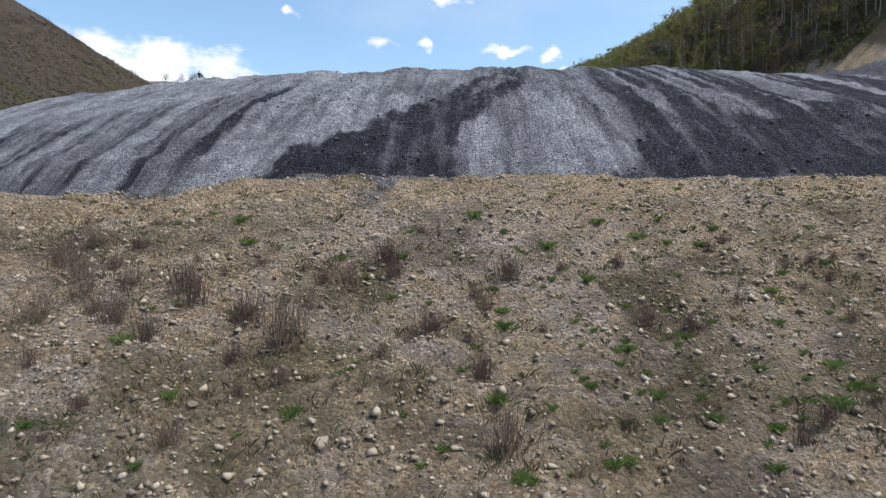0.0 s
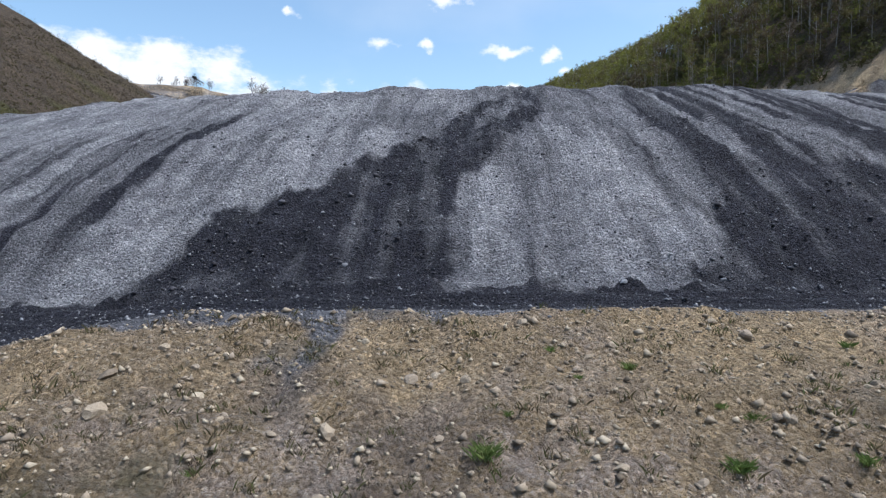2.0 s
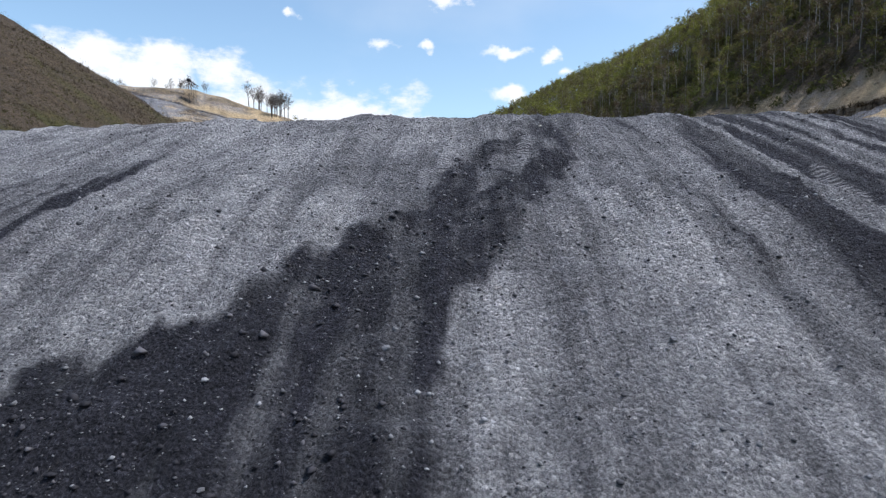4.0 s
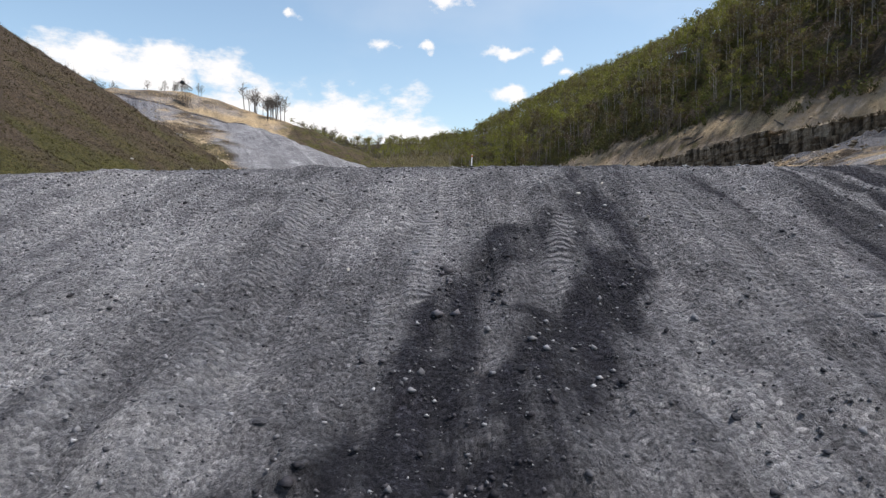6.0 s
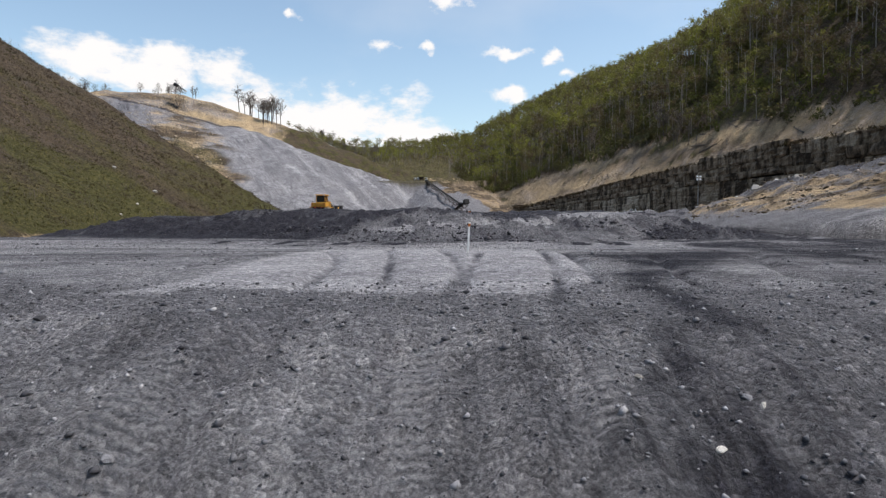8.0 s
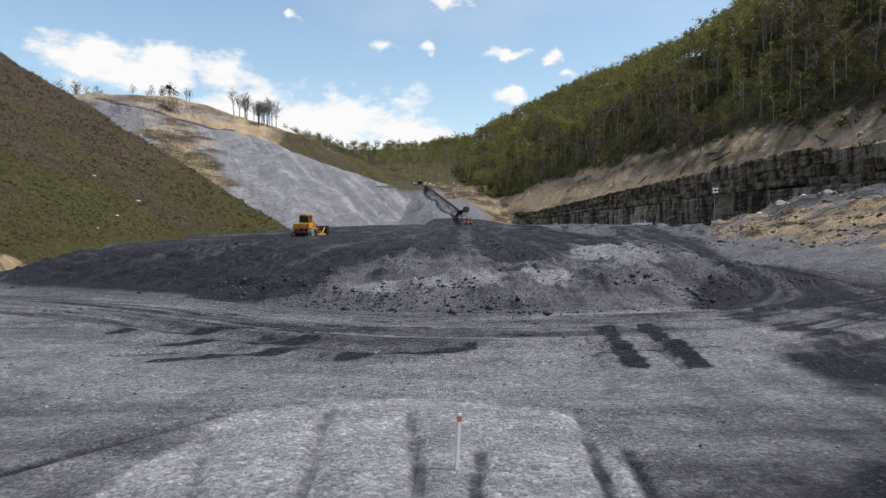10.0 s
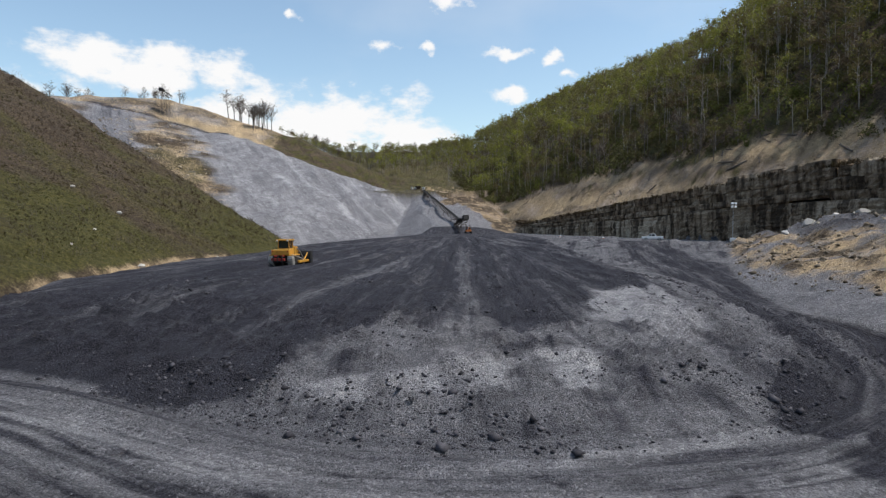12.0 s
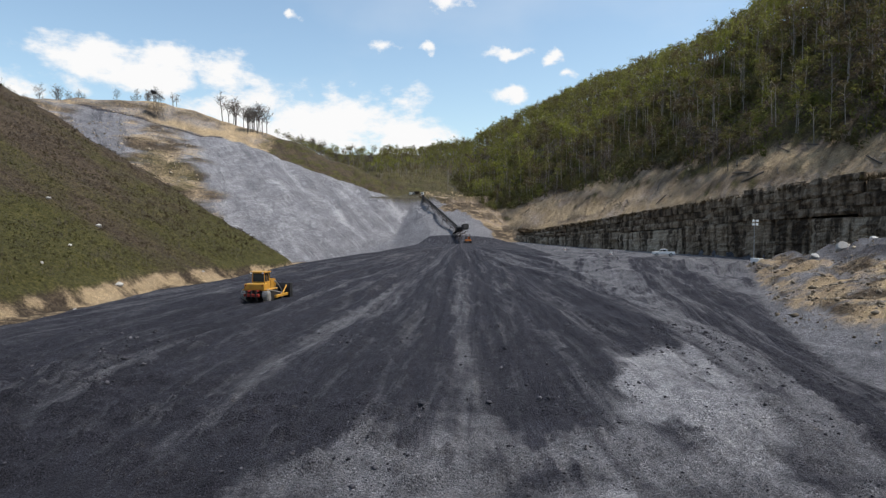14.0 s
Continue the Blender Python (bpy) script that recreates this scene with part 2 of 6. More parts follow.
def object_coords(nt):
    return nt.nodes.new("ShaderNodeTexCoord").outputs["Object"]


def ramp_node(nt, fac, stops):
    r = nt.nodes.new("ShaderNodeValToRGB")
    el = r.color_ramp.elements
    while len(el) < len(stops):
        el.new(0.5)
    for e, (pos, col) in zip(el, stops):
        e.position, e.color = pos, (*col, 1)
    nt.links.new(fac, r.inputs["Fac"])
    return r.outputs["Color"]


def mix_node(nt, fac, a, b, mode="MIX"):
    m = nt.nodes.new("ShaderNodeMix")
    m.data_type, m.blend_type = "RGBA", mode
    for sock, val in ((m.inputs["Factor"], fac), (m.inputs["A"], a), (m.inputs["B"], b)):
        if isinstance(val, (int, float)):
            sock.default_value = val
        elif isinstance(val, tuple):
            sock.default_value = (*val, 1)
        else:
            nt.links.new(val, sock)
    return m.outputs["Result"]


def bump_node(nt, bsdf, height_socket, strength, distance):
    b = nt.nodes.new("ShaderNodeBump")
    b.inputs["Strength"].default_value, b.inputs["Distance"].default_value = strength, distance
    nt.links.new(height_socket, b.inputs["Height"])
    nt.links.new(b.outputs["Normal"], bsdf.inputs["Normal"])


def plain(name, colour, rough=0.6, metal=0.0, vary=0.25, scale=3.0):
    """A surface of one colour with a little dirt and grain in it."""
    m, nt, b = material(name, rough)
    co = object_coords(nt)
    n = noise_node(nt, scale, 6, 0.6, co)
    dark = tuple(c * (1 - vary) for c in colour)
    lite = tuple(min(1, c * (1 + vary)) for c in colour)
    col = ramp_node(nt, n, [(0.3, dark), (0.7, lite)])
    nt.links.new(col, b.inputs["Base Color"])
    b.inputs["Metallic"].default_value = metal
    return m


def attr(nt, name):
    a = nt.nodes.new("ShaderNodeAttribute")
    a.attribute_name = name
    return a


def math_node(nt, op, a, b=None, c=None):
    m = nt.nodes.new("ShaderNodeMath")
    m.operation = op
    for i, val in enumerate((a, b, c)):
        if val is None:
            continue
        if isinstance(val, (int, float)):
            m.inputs[i].default_value = val
        else:
            nt.links.new(val, m.inputs[i])
    return m.outputs["Value"]


def ground_material():
    """Shale spoil, coaly refuse, pale clay, yellow earth and turf, laid out by the ground's own layers."""
    m, nt, b = material("ground", 0.93)
    co = object_coords(nt)
    lay, lay2 = attr(nt, "layers").outputs["Color"], attr(nt, "cover").outputs["Color"]
    sep, sep2 = nt.nodes.new("ShaderNodeSeparateColor"), nt.nodes.new("ShaderNodeSeparateColor")
    nt.links.new(lay, sep.inputs["Color"]), nt.links.new(lay2, sep2.inputs["Color"])
    fine = noise_node(nt, 11.0, 10, 0.80, co)
    mid = noise_node(nt, 1.3, 6, 0.62, co)
    big = noise_node(nt, 0.09, 5, 0.6, co)
    vor = nt.nodes.new("ShaderNodeTexVoronoi")
    vor.inputs["Scale"].default_value = 9.0
    nt.links.new(co, vor.inputs["Vector"])
    chip = nt.nodes.new("ShaderNodeSeparateColor")
    nt.links.new(vor.outputs["Color"], chip.inputs["Color"])
    shale = ramp_node(nt, fine, [(0.36, (0.075, 0.074, 0.084)), (0.5, (0.192, 0.191, 0.207)), (0.64, (0.345, 0.344, 0.362))])
    coal = ramp_node(nt, fine, [(0.34, (0.008, 0.008, 0.011)), (0.52, (0.029, 0.029, 0.040)), (0.70, (0.095, 0.095, 0.118))])
    pale = ramp_node(nt, fine, [(0.35, (0.15, 0.149, 0.160)), (0.5, (0.33, 0.328, 0.347)), (0.65, (0.48, 0.478, 0.497))])
    tan = ramp_node(nt, fine, [(0.33, (0.095, 0.066, 0.040)), (0.5, (0.43, 0.315, 0.185)), (0.68, (0.52, 0.43, 0.315))])
    gray = ramp_node(nt, fine, [(0.35, (0.095, 0.078, 0.066)), (0.5, (0.37, 0.292, 0.240)), (0.66, (0.54, 0.475, 0.41))])
    green = ramp_node(nt, mid, [(0.3, (0.032, 0.031, 0.010)), (0.5, (0.066, 0.062, 0.017)), (0.7, (0.108, 0.094, 0.032))])
    brown = ramp_node(nt, mid, [(0.3, (0.034, 0.024, 0.016)), (0.5, (0.072, 0.052, 0.034)), (0.7, (0.125, 0.096, 0.064))])

    coarse = noise_node(nt, 0.55, 9, 0.74, co)
    # streaks drawn out by blades, wheels and run-off, along the ground's own grain
    gs = nt.nodes.new("ShaderNodeSeparateColor")
    nt.links.new(attr(nt, "grain").outputs["Color"], gs.inputs["Color"])
    along = nt.nodes.new("ShaderNodeCombineXYZ")
    nt.links.new(gs.outputs["Red"], along.inputs["X"])
    nt.links.new(math_node(nt, "MULTIPLY", gs.outputs["Green"], 0.07), along.inputs["Y"])
    streak = math_node(nt, "ADD", math_node(nt, "MULTIPLY", noise_node(nt, 0.42, 4, 0.6, along.outputs["Vector"]), 0.5),
                       math_node(nt, "MULTIPLY", noise_node(nt, 1.7, 8, 0.68, along.outputs["Vector"]), 0.5))
    swing = math_node(nt, "MULTIPLY", math_node(nt, "MULTIPLY_ADD", streak, 3.6, -1.8), gs.outputs["Blue"])

    def broken(sock, k=0.9, low=0.30, high=0.70, extra=None):
        """A layer's share, its rim broken up by the grain."""
        rough_ = math_node(nt, "ADD", math_node(nt, "MULTIPLY", mid, 0.5), math_node(nt, "ADD", math_node(nt, "MULTIPLY", coarse, 0.6), math_node(nt, "MULTIPLY", fine, 0.6)))
        s = math_node(nt, "ADD", sock, math_node(nt, "MULTIPLY_ADD", rough_, k, -0.85 * k))
        if extra is not None:
            s = math_node(nt, "ADD", s, extra)
        r = nt.nodes.new("ShaderNodeMapRange")
        r.interpolation_type = "SMOOTHSTEP"
        r.inputs["From Min"].default_value, r.inputs["From Max"].default_value = low, high
        nt.links.new(s, r.inputs["Value"])
        return r.outputs["Result"]

    col = mix_node(nt, broken(sep.outputs["Blue"], 0.9, 0.15, 0.85), shale, pale)
    col = mix_node(nt, broken(sep.outputs["Green"], 0.8, 0.16, 0.86, swing), col, coal)
    earth = mix_node(nt, broken(big, 1.6), tan, gray)
    col = mix_node(nt, broken(sep.outputs["Red"]), col, earth)
    col = mix_node(nt, broken(sep2.outputs["Green"], 1.3, 0.10, 0.90), col, brown)
    col = mix_node(nt, broken(sep2.outputs["Red"], 1.3, 0.10, 0.90), col, green)
    col = mix_node(nt, broken(sep2.outputs["Blue"], 1.3, 0.15, 0.85), col, tan)
    stone = ramp_node(nt, chip.outputs["Red"], [(0.0, (0.62, 0.62, 0.63)), (0.45, (1.08, 1.08, 1.08)), (0.85, (1.32, 1.32, 1.31)), (1.0, (2.0, 1.98, 1.95))])
    col = mix_node(nt, 0.68, col, stone, "MULTIPLY")
    col = mix_node(nt, 0.85, col, ramp_node(nt, coarse, [(0.34, (0.66, 0.66, 0.67)), (0.5, (1.0, 1.0, 1.0)), (0.66, (1.34, 1.33, 1.32))]), "MULTIPLY")
    wide = ramp_node(nt, big, [(0.3, (0.82, 0.82, 0.84)), (0.7, (1.14, 1.14, 1.12))])
    col = mix_node(nt, 0.8, col, wide, "MULTIPLY")
    sep3 = nt.nodes.new("ShaderNodeSeparateColor")
    nt.links.new(attr(nt, "marks").outputs["Color"], sep3.inputs["Color"])
    wave = nt.nodes.new("ShaderNodeTexWave")
    wave.bands_direction, wave.wave_profile = "Y", "SIN"
    for key, val in (("Scale", 1.55), ("Distortion", 0.0), ("Detail", 2.0), ("Detail Scale", 1.6)):
        wave.inputs[key].default_value = val
    nt.links.new(co, wave.inputs["Vector"])
    cleat = math_node(nt, "MULTIPLY", wave.outputs["Fac"], sep3.outputs["Red"])
    col = mix_node(nt, math_node(nt, "MULTIPLY", math_node(nt, "MULTIPLY", sep3.outputs["Red"], math_node(nt, "MULTIPLY_ADD", wave.outputs["Fac"], 1.0, 0.05)), 0.95), col, pale)
    col = mix_node(nt, gs.outputs["Blue"], col, ramp_node(nt, streak, [(0.38, (0.66, 0.66, 0.67)), (0.5, (1.0, 1.0, 1.0)), (0.62, (1.35, 1.34, 1.33))]), "MULTIPLY")
    nt.links.new(col, b.inputs["Base Color"])
    relief = math_node(nt, "ADD", math_node(nt, "MULTIPLY", fine, 1.1), math_node(nt, "MULTIPLY", vor.outputs["Distance"], -0.8))
    relief = math_node(nt, "MULTIPLY", relief, math_node(nt, "MULTIPLY_ADD", sep3.outputs["Blue"], -0.75, 1.0))
    relief = math_node(nt, "ADD", relief, math_node(nt, "MULTIPLY", cleat, 0.55))
    relief = math_node(nt, "ADD", relief, math_node(nt, "MULTIPLY", coarse, 1.8))
    relief = math_node(nt, "ADD", relief, math_node(nt, "MULTIPLY", math_node(nt, "MULTIPLY", streak, gs.outputs["Blue"]), 5.5))
    bump_node(nt, b, relief, 1.0, 0.27)
    return m


GROUND = ground_material()


# ---------- the ground, one sheet ----------
def spread(start, stop, first, growth, biggest):
    out, d = [start], first
    while abs(out[-1] - start) < abs(stop - start):
        out.append(out[-1] + math.copysign(d, stop - start))
        d = min(d * growth, biggest)
    return out


def axis_x():
    mid = list(np.arange(-22, 25.01, 0.18))
    return np.array(spread(-22.0, -1500.0, 0.2, 1.038, 60)[:0:-1] + mid + spread(mid[-1], 1500.0, 0.2, 1.038, 60)[1:])


def axis_y():
    a = list(np.arange(2, 25.9, 0.14)) + list(np.arange(26, 57.9, 0.16)) + list(np.arange(58, 89.9, 0.22)) + list(np.arange(90, 130, 0.32))
    return np.array(spread(2.0, -600.0, 0.3, 1.2, 60)[:0:-1] + a + spread(a[-1], 250.0, 0.34, 1.02, 1.6)[1:] + spread(251.6, 760, 1.8, 1.006, 4.5)[1:] + spread(765.0, 2600.0, 5, 1.15, 80))


def patch(poly, x, y, soft=0.8):
    """0..1 over an outline in the plan, with a soft rim."""
    px, py = [q[0] for q in poly], [q[1] for q in poly]
    soft = soft * (1 + max(0, min(py) - 90) * 0.02)
    out = np.zeros(x.shape)
    rows = np.where((np.median(y, 1) > min(py) - 4) & (np.median(y, 1) < max(py) + 4))[0]
    cols = np.where((np.median(x, 0) > min(px) - 4) & (np.median(x, 0) < max(px) + 4))[0]
    if len(rows) and len(cols):
        sl = (slice(rows[0], rows[-1] + 1), slice(cols[0], cols[-1] + 1))
        d = near_line(poly + poly[:1], x[sl], y[sl])
        out[sl] = np.clip(0.5 + np.where(inside(poly, x[sl], y[sl]), d, -d) / soft, 0, 1)
    return out


def inside(poly, x, y):
    """1 within a closed outline in the plan."""
    hit = np.zeros(x.shape, bool)
    for (x0, y0), (x1, y1) in zip(poly, poly[1:] + poly[:1]):
        if y0 != y1:
            hit ^= ((y0 > y) != (y1 > y)) & (x < (x1 - x0) * (y - y0) / (y1 - y0) + x0)
    return hit


# outlines in the plan: black refuse tipped over the grey, and pale clayey patches
COAL_A_LOW = [(-12.1, 33.1), (-10.4, 33.5), (-9.4, 34.2), (-9.7, 35.9), (-9.3, 36.5), (-7.2, 36.5), (-5.2, 36.8), (-4.5, 38.3), (-3.4, 39.3), (-1.4, 40.6), (-0.0, 44.0), (2.3, 48.6), (4.3, 49.9), (6.1, 46.6), (5.4, 44.4), (3.8, 41.4), (3.4, 39.2), (2.4, 38.2), (1.2, 37.7), (0.9, 36.3), (0.8, 35.1), (1.2, 33.5), (0.9, 32.6), (0.5, 31.5), (0.4, 29.8), (-0.4, 28.8), (-10.6, 31.1)]
COAL_A_UP = [(-2.4, 40.3), (-2.0, 40.7), (-1.0, 40.5), (-0.8, 41.7), (0.1, 43.6), (1.2, 45.7), (1.5, 47.5), (3.0, 49.3), (5.2, 53.5), (8.1, 53.5), (7.3, 50.1), (6.2, 46.9), (5.9, 45.3), (4.7, 43.0), (4.0, 42.4), (3.6, 40.9), (3.6, 39.8), (3.1, 38.6), (-1.1, 38.8)]
COAL_B = [(12.2, 37.2), (13.6, 38.4), (15.8, 37.2), (18.5, 39.6), (22.0, 38.5), (27.0, 42.0), (34.0, 45.0), (40.0, 42.0), (36.0, 34.0), (26.0, 30.0), (16.2, 29.0), (9.6, 28.6), (9.1, 31.5), (11.0, 32.8), (11.0, 35.1)]
COAL_C_LEFT = [(-16.4, 30.3), (-13.9, 31.3), (-12.0, 33.0), (-8.2, 32.4), (-6.1, 26.5), (-12.7, 31.3), (-13.1, 25.9)]
COAL_MCOAL_LEFT = [(-15.4, 96.5), (-17.0, 102.3), (-12.3, 111.6), (-8.8, 114.0), (-1.2, 109.3), (-6.0, 101.1), (-6.0, 97.7), (-7.6, 95.5), (-9.6, 93.4)]
COAL_MCOAL = [(-16.5, 101.9), (-5.0, 101.1), (-3.9, 104.5), (-1.0, 105.8), (2.6, 103.9), (3.7, 106.1), (4.2, 117.6), (6.5, 119.3), (6.8, 111.8), (7.5, 108.6), (12.5, 108.0), (17.3, 121.3), (24.2, 126.7), (27.4, 141.2), (34.6, 193.4), (12.2, 283.7), (-25.2, 208.5), (-57.6, 156.2)]
COAL_ROAD = [(48.4, 220.1), (64.5, 229.5), (44.0, 157.2), (41.1, 125.1), (33.2, 114.3), (34.9, 132.8), (36.0, 152.8), (38.6, 184.6)]
PALE_PALE1 = [(1.1, 37.5), (3.8, 37.8), (3.7, 35.7), (2.8, 33.9), (2.0, 33.0), (1.7, 33.9), (1.2, 35.5)]
PALE_PALE2 = [(-6.7, 36.3), (-5.9, 37.9), (-5.1, 39.0), (-3.9, 42.0), (-2.9, 44.1), (-2.7, 40.6), (-4.3, 39.4), (-5.2, 36.9)]
PALE_PALE3 = [(-12.8, 34.0), (-11.4, 34.5), (-10.2, 35.6), (-9.7, 35.8), (-9.3, 34.3), (-10.9, 33.7), (-12.3, 33.3)]
PALE_PALE4 = [(-13.2, 32.3), (-14.0, 35.6), (-13.3, 36.9), (-13.0, 34.5), (-14.6, 33.0), (-14.4, 29.2)]
PALE_PAD1 = [(1.7, 74.5), (2.3, 75.6), (3.9, 77.7), (4.4, 79.5), (8.8, 80.1), (7.8, 74.5)]
PALE_PAD2 = [(13.5, 81.4), (16.7, 82.9), (21.4, 84.1), (14.3, 74.5), (11.6, 74.5)]
PALE_PAD3 = [(10.3, 80.4), (11.5, 80.4), (10.5, 74.5), (8.6, 74.5)]
PALE_PAD4 = [(8.8, 63.8), (8.8, 61.8), (7.8, 56.9), (7.8, 58.0), (7.6, 58.6)]
PALE_MPALE = [(17.6, 121.0), (24.6, 125.2), (23.4, 112.6), (22.0, 105.9), (17.8, 101.8), (17.5, 105.7), (17.1, 110.2), (14.9, 113.1)]
PALE_MP1 = [(-3.7, 95.2), (-0.7, 95.9), (-0.4, 92.7), (-3.0, 93.1)]
PALE_MP2 = [(0.7, 95.6), (3.1, 96.3), (3.4, 93.1), (1.2, 93.1)]
PALE_MP3 = [(3.8, 96.8), (6.8, 98.4), (6.7, 94.1), (4.4, 93.4)]
PALE_MP4 = [(8.4, 99.3), (12.1, 100.4), (11.3, 93.7), (9.4, 93.9)]
PALE_MP5 = [(13.6, 109.2), (20.5, 116.5), (23.0, 110.4), (18.6, 101.1), (18.0, 108.2)]
PALE_MFOOT = [(6.1, 87.7), (17.0, 91.2), (22.5, 92.8), (21.7, 91.4), (14.7, 89.0), (5.9, 86.0), (2.6, 86.0)]
ISLAND = [(2.5, 45.4), (4.9, 48.2), (4.5, 46.9), (3.6, 45.4), (2.8, 43.3), (2.0, 41.4), (2.1, 43.3)]
PANEL = [(1.3, 33.1), (4.2, 37.6), (6.3, 40.5), (8.3, 40.5), (10.3, 35.9), (10.9, 33.9), (9.1, 31.3), (6.5, 30.8), (3.6, 30.6), (0.8, 30.5)]
ROLLED = [(-5.9, 57.0), (-4.3, 58.4), (-3.9, 63.9), (-2.9, 69.7), (1.6, 71.3), (6.2, 69.8), (6.8, 63.8), (5.8, 58.2), (4.2, 56.4), (2.4, 56.5), (2.3, 58.3), (2.0, 56.7), (-0.7, 56.9), (-1.5, 57.2), (-4.1, 57.4), (-4.2, 56.6)]
COAL_TRACK = [(6.9, 64.8), (6.8, 61.4), (6.4, 58.2), (6.6, 56.9), (6.4, 54.8), (6.3, 53.2), (7.4, 53.2), (7.9, 53.8), (7.8, 55.8), (7.9, 57.8), (8.2, 58.7), (9.9, 60.2), (13.6, 64.5), (13.5, 67.9), (10.0, 66.0)]
PALE_SIDE = [(10.1, 61.4), (12.6, 63.9), (14.5, 62.8), (10.1, 56.9), (10.2, 58.3)]
PALE_FAR_SIDE = [(-8.6, 60.5), (-5.4, 60.4), (-3.9, 63.9), (-4.6, 58.4), (-6.2, 57.3)]
COAL_PATCHES = [COAL_TRACK, COAL_A_LOW, COAL_A_UP, COAL_B, COAL_C_LEFT, COAL_MCOAL_LEFT, COAL_MCOAL, COAL_ROAD]
PALE_PATCHES = [PALE_SIDE, PALE_FAR_SIDE, PALE_PALE1, PALE_PALE2, PALE_PALE3, PALE_PALE4, PALE_PAD1, PALE_PAD2, PALE_PAD3, PALE_PAD4, PALE_MPALE, PALE_MP1, PALE_MP2, PALE_MP3, PALE_MP4, PALE_MP5, PALE_MFOOT]
# dozer track strips (two ends) and wheel ruts (three points along each)
STRIPS = [(1.0, 49.9, 0.8, 45.9), (-2.6, 53.1, -2.8, 48.1), (-2.9, 47.4, -3.3, 46.4), (-6.0, 52.9, -6.1, 47.7), (4.8, 49.3, 3.9, 45.8), (8.5, 51.3, 8.2, 49.0), (8.9, 49.9, 8.4, 44.5), (1.0, 50.5, 1.2, 48.1), (1.5, 53.5, 1.6, 51.1), (-2.7, 51.5, -2.7, 48.4), (-5.7, 52.7, -5.4, 50.9), (5.1, 53.5, 4.2, 51.4), (-2.4, 52.9, -2.2, 50.6), (1.8, 53.6, 1.8, 52.8), (5.1, 53.6, 4.6, 53.2), (0.1, 45.8, 0.2, 44.0), (-3.6, 45.4, -3.0, 43.6), (15.6, 45.2, 14.7, 39.3), (-6.8, 48.2, -8.2, 43.3)]
RUTS_PAD = [(-0.4, 69.7, 0.5, 60.3, 0.3, 56.9), (-3.0, 68.3, -1.3, 61.9, -1.5, 56.9), (1.8, 69.8, 2.5, 60.2, 1.8, 56.3), (3.5, 67.1, 2.7, 59.2, 2.4, 56.3), (6.2, 69.8, 5.1, 59.6, 4.3, 55.8), (6.7, 67.1, 6.1, 60.2, 5.7, 57.8), (-9.6, 62.0, -7.2, 64.5, -3.1, 69.7), (-7.0, 58.5, -5.5, 60.7, -5.3, 63.4), (9.2, 63.8, 8.2, 58.7, 8.3, 56.6), (13.3, 65.0, 11.4, 60.2, 11.2, 58.3), (9.1, 80.4, 8.5, 77.2, 8.3, 74.5), (12.2, 81.0, 11.3, 77.7, 11.0, 74.5), (-19.2, 88.8, -6.4, 84.9, 5.7, 84.0), (-17.2, 90.1, -6.8, 87.3, 0.9, 84.9), (5.7, 84.0, 14.3, 84.9, 22.6, 90.4)]
RUTS_HEAP = [(-12.2, 79.6, -6.8, 80.4, -2.4, 80.7), (-10.3, 77.0, -4.9, 78.3, 1.1, 80.1), (-2.0, 76.6, 0.4, 77.9, 3.6, 78.7), (29.8, 101.9, 28.1, 97.4, 21.7, 91.4), (4.1, 173.0, 3.0, 127.6, 2.3, 109.9), (12.4, 247.5, 6.5, 139.6, 4.3, 111.7), (-7.3, 207.5, -9.5, 136.4, -12.8, 113.0), (-11.8, 194.1, -16.7, 130.5, -26.5, 115.2), (15.5, 207.2, 10.8, 139.7, 10.0, 111.9), (-19.7, 183.3, -27.9, 136.7, -34.0, 125.2), (28.0, 194.3, 26.6, 140.6, 23.4, 114.9), (46.1, 204.6, 35.7, 147.1, 36.8, 119.1), (55.8, 214.0, 40.0, 148.9, 41.2, 125.1), (49.8, 204.6, 37.8, 147.1, 38.9, 122.0)]
RUTS = RUTS_PAD + RUTS_HEAP


def wood_up(y):
    """How far above the rock face the woods begin."""
    return np.interp(y, [140, 215, 250, 290, 335, 400, 450, 700], [10, 12, 15, 21, 22, 14, 0, -4])


def build_ground():
    gx, gy = axis_x(), axis_y()
    X, Y = np.meshgrid(gx, gy)
    Z = height(X, Y)
    ruts = rut_depth(X, Y)
    Z = Z - 0.10 * ruts * (1 + np.clip(Y - 90, 0, 60) * 0.01)
    nx, ny = len(gx), len(gy)
    co = np.stack([X, Y, Z], -1).reshape(-1, 3).astype(np.float32)
    i = (np.arange(ny - 1)[:, None] * nx + np.arange(nx - 1)[None, :]).ravel()
    quads = np.stack([i, i + 1, i + nx + 1, i + nx], -1).astype(np.int32)
    me = bpy.data.meshes.new("ground")
    me.vertices.add(len(co)), me.loops.add(quads.size), me.polygons.add(len(quads))
    me.vertices.foreach_set("co", co.ravel())
    me.loops.foreach_set("vertex_index", quads.ravel())
    me.polygons.foreach_set("loop_start", np.arange(0, quads.size, 4, dtype=np.int32))
    me.update(calc_edges=True)
    me.shade_smooth()
    lay, cover, marks = ground_layers(X, Y, Z, ruts)
    for name, data in (("layers", lay), ("cover", cover), ("marks", marks), ("grain", ground_grain(X, Y, marks[..., 2]))):
        at = me.color_attributes.new(name, "FLOAT_COLOR", "POINT")
        at.data.foreach_set("color", np.concatenate([data.reshape(-1, 3), np.ones((len(co), 1))], 1).astype(np.float32).ravel())
    me.materials.append(GROUND)
    return tagged(new("ground", me), "valley ground of dark shale spoil, yellow earth and scrubby turf", "ground", kind="structure")


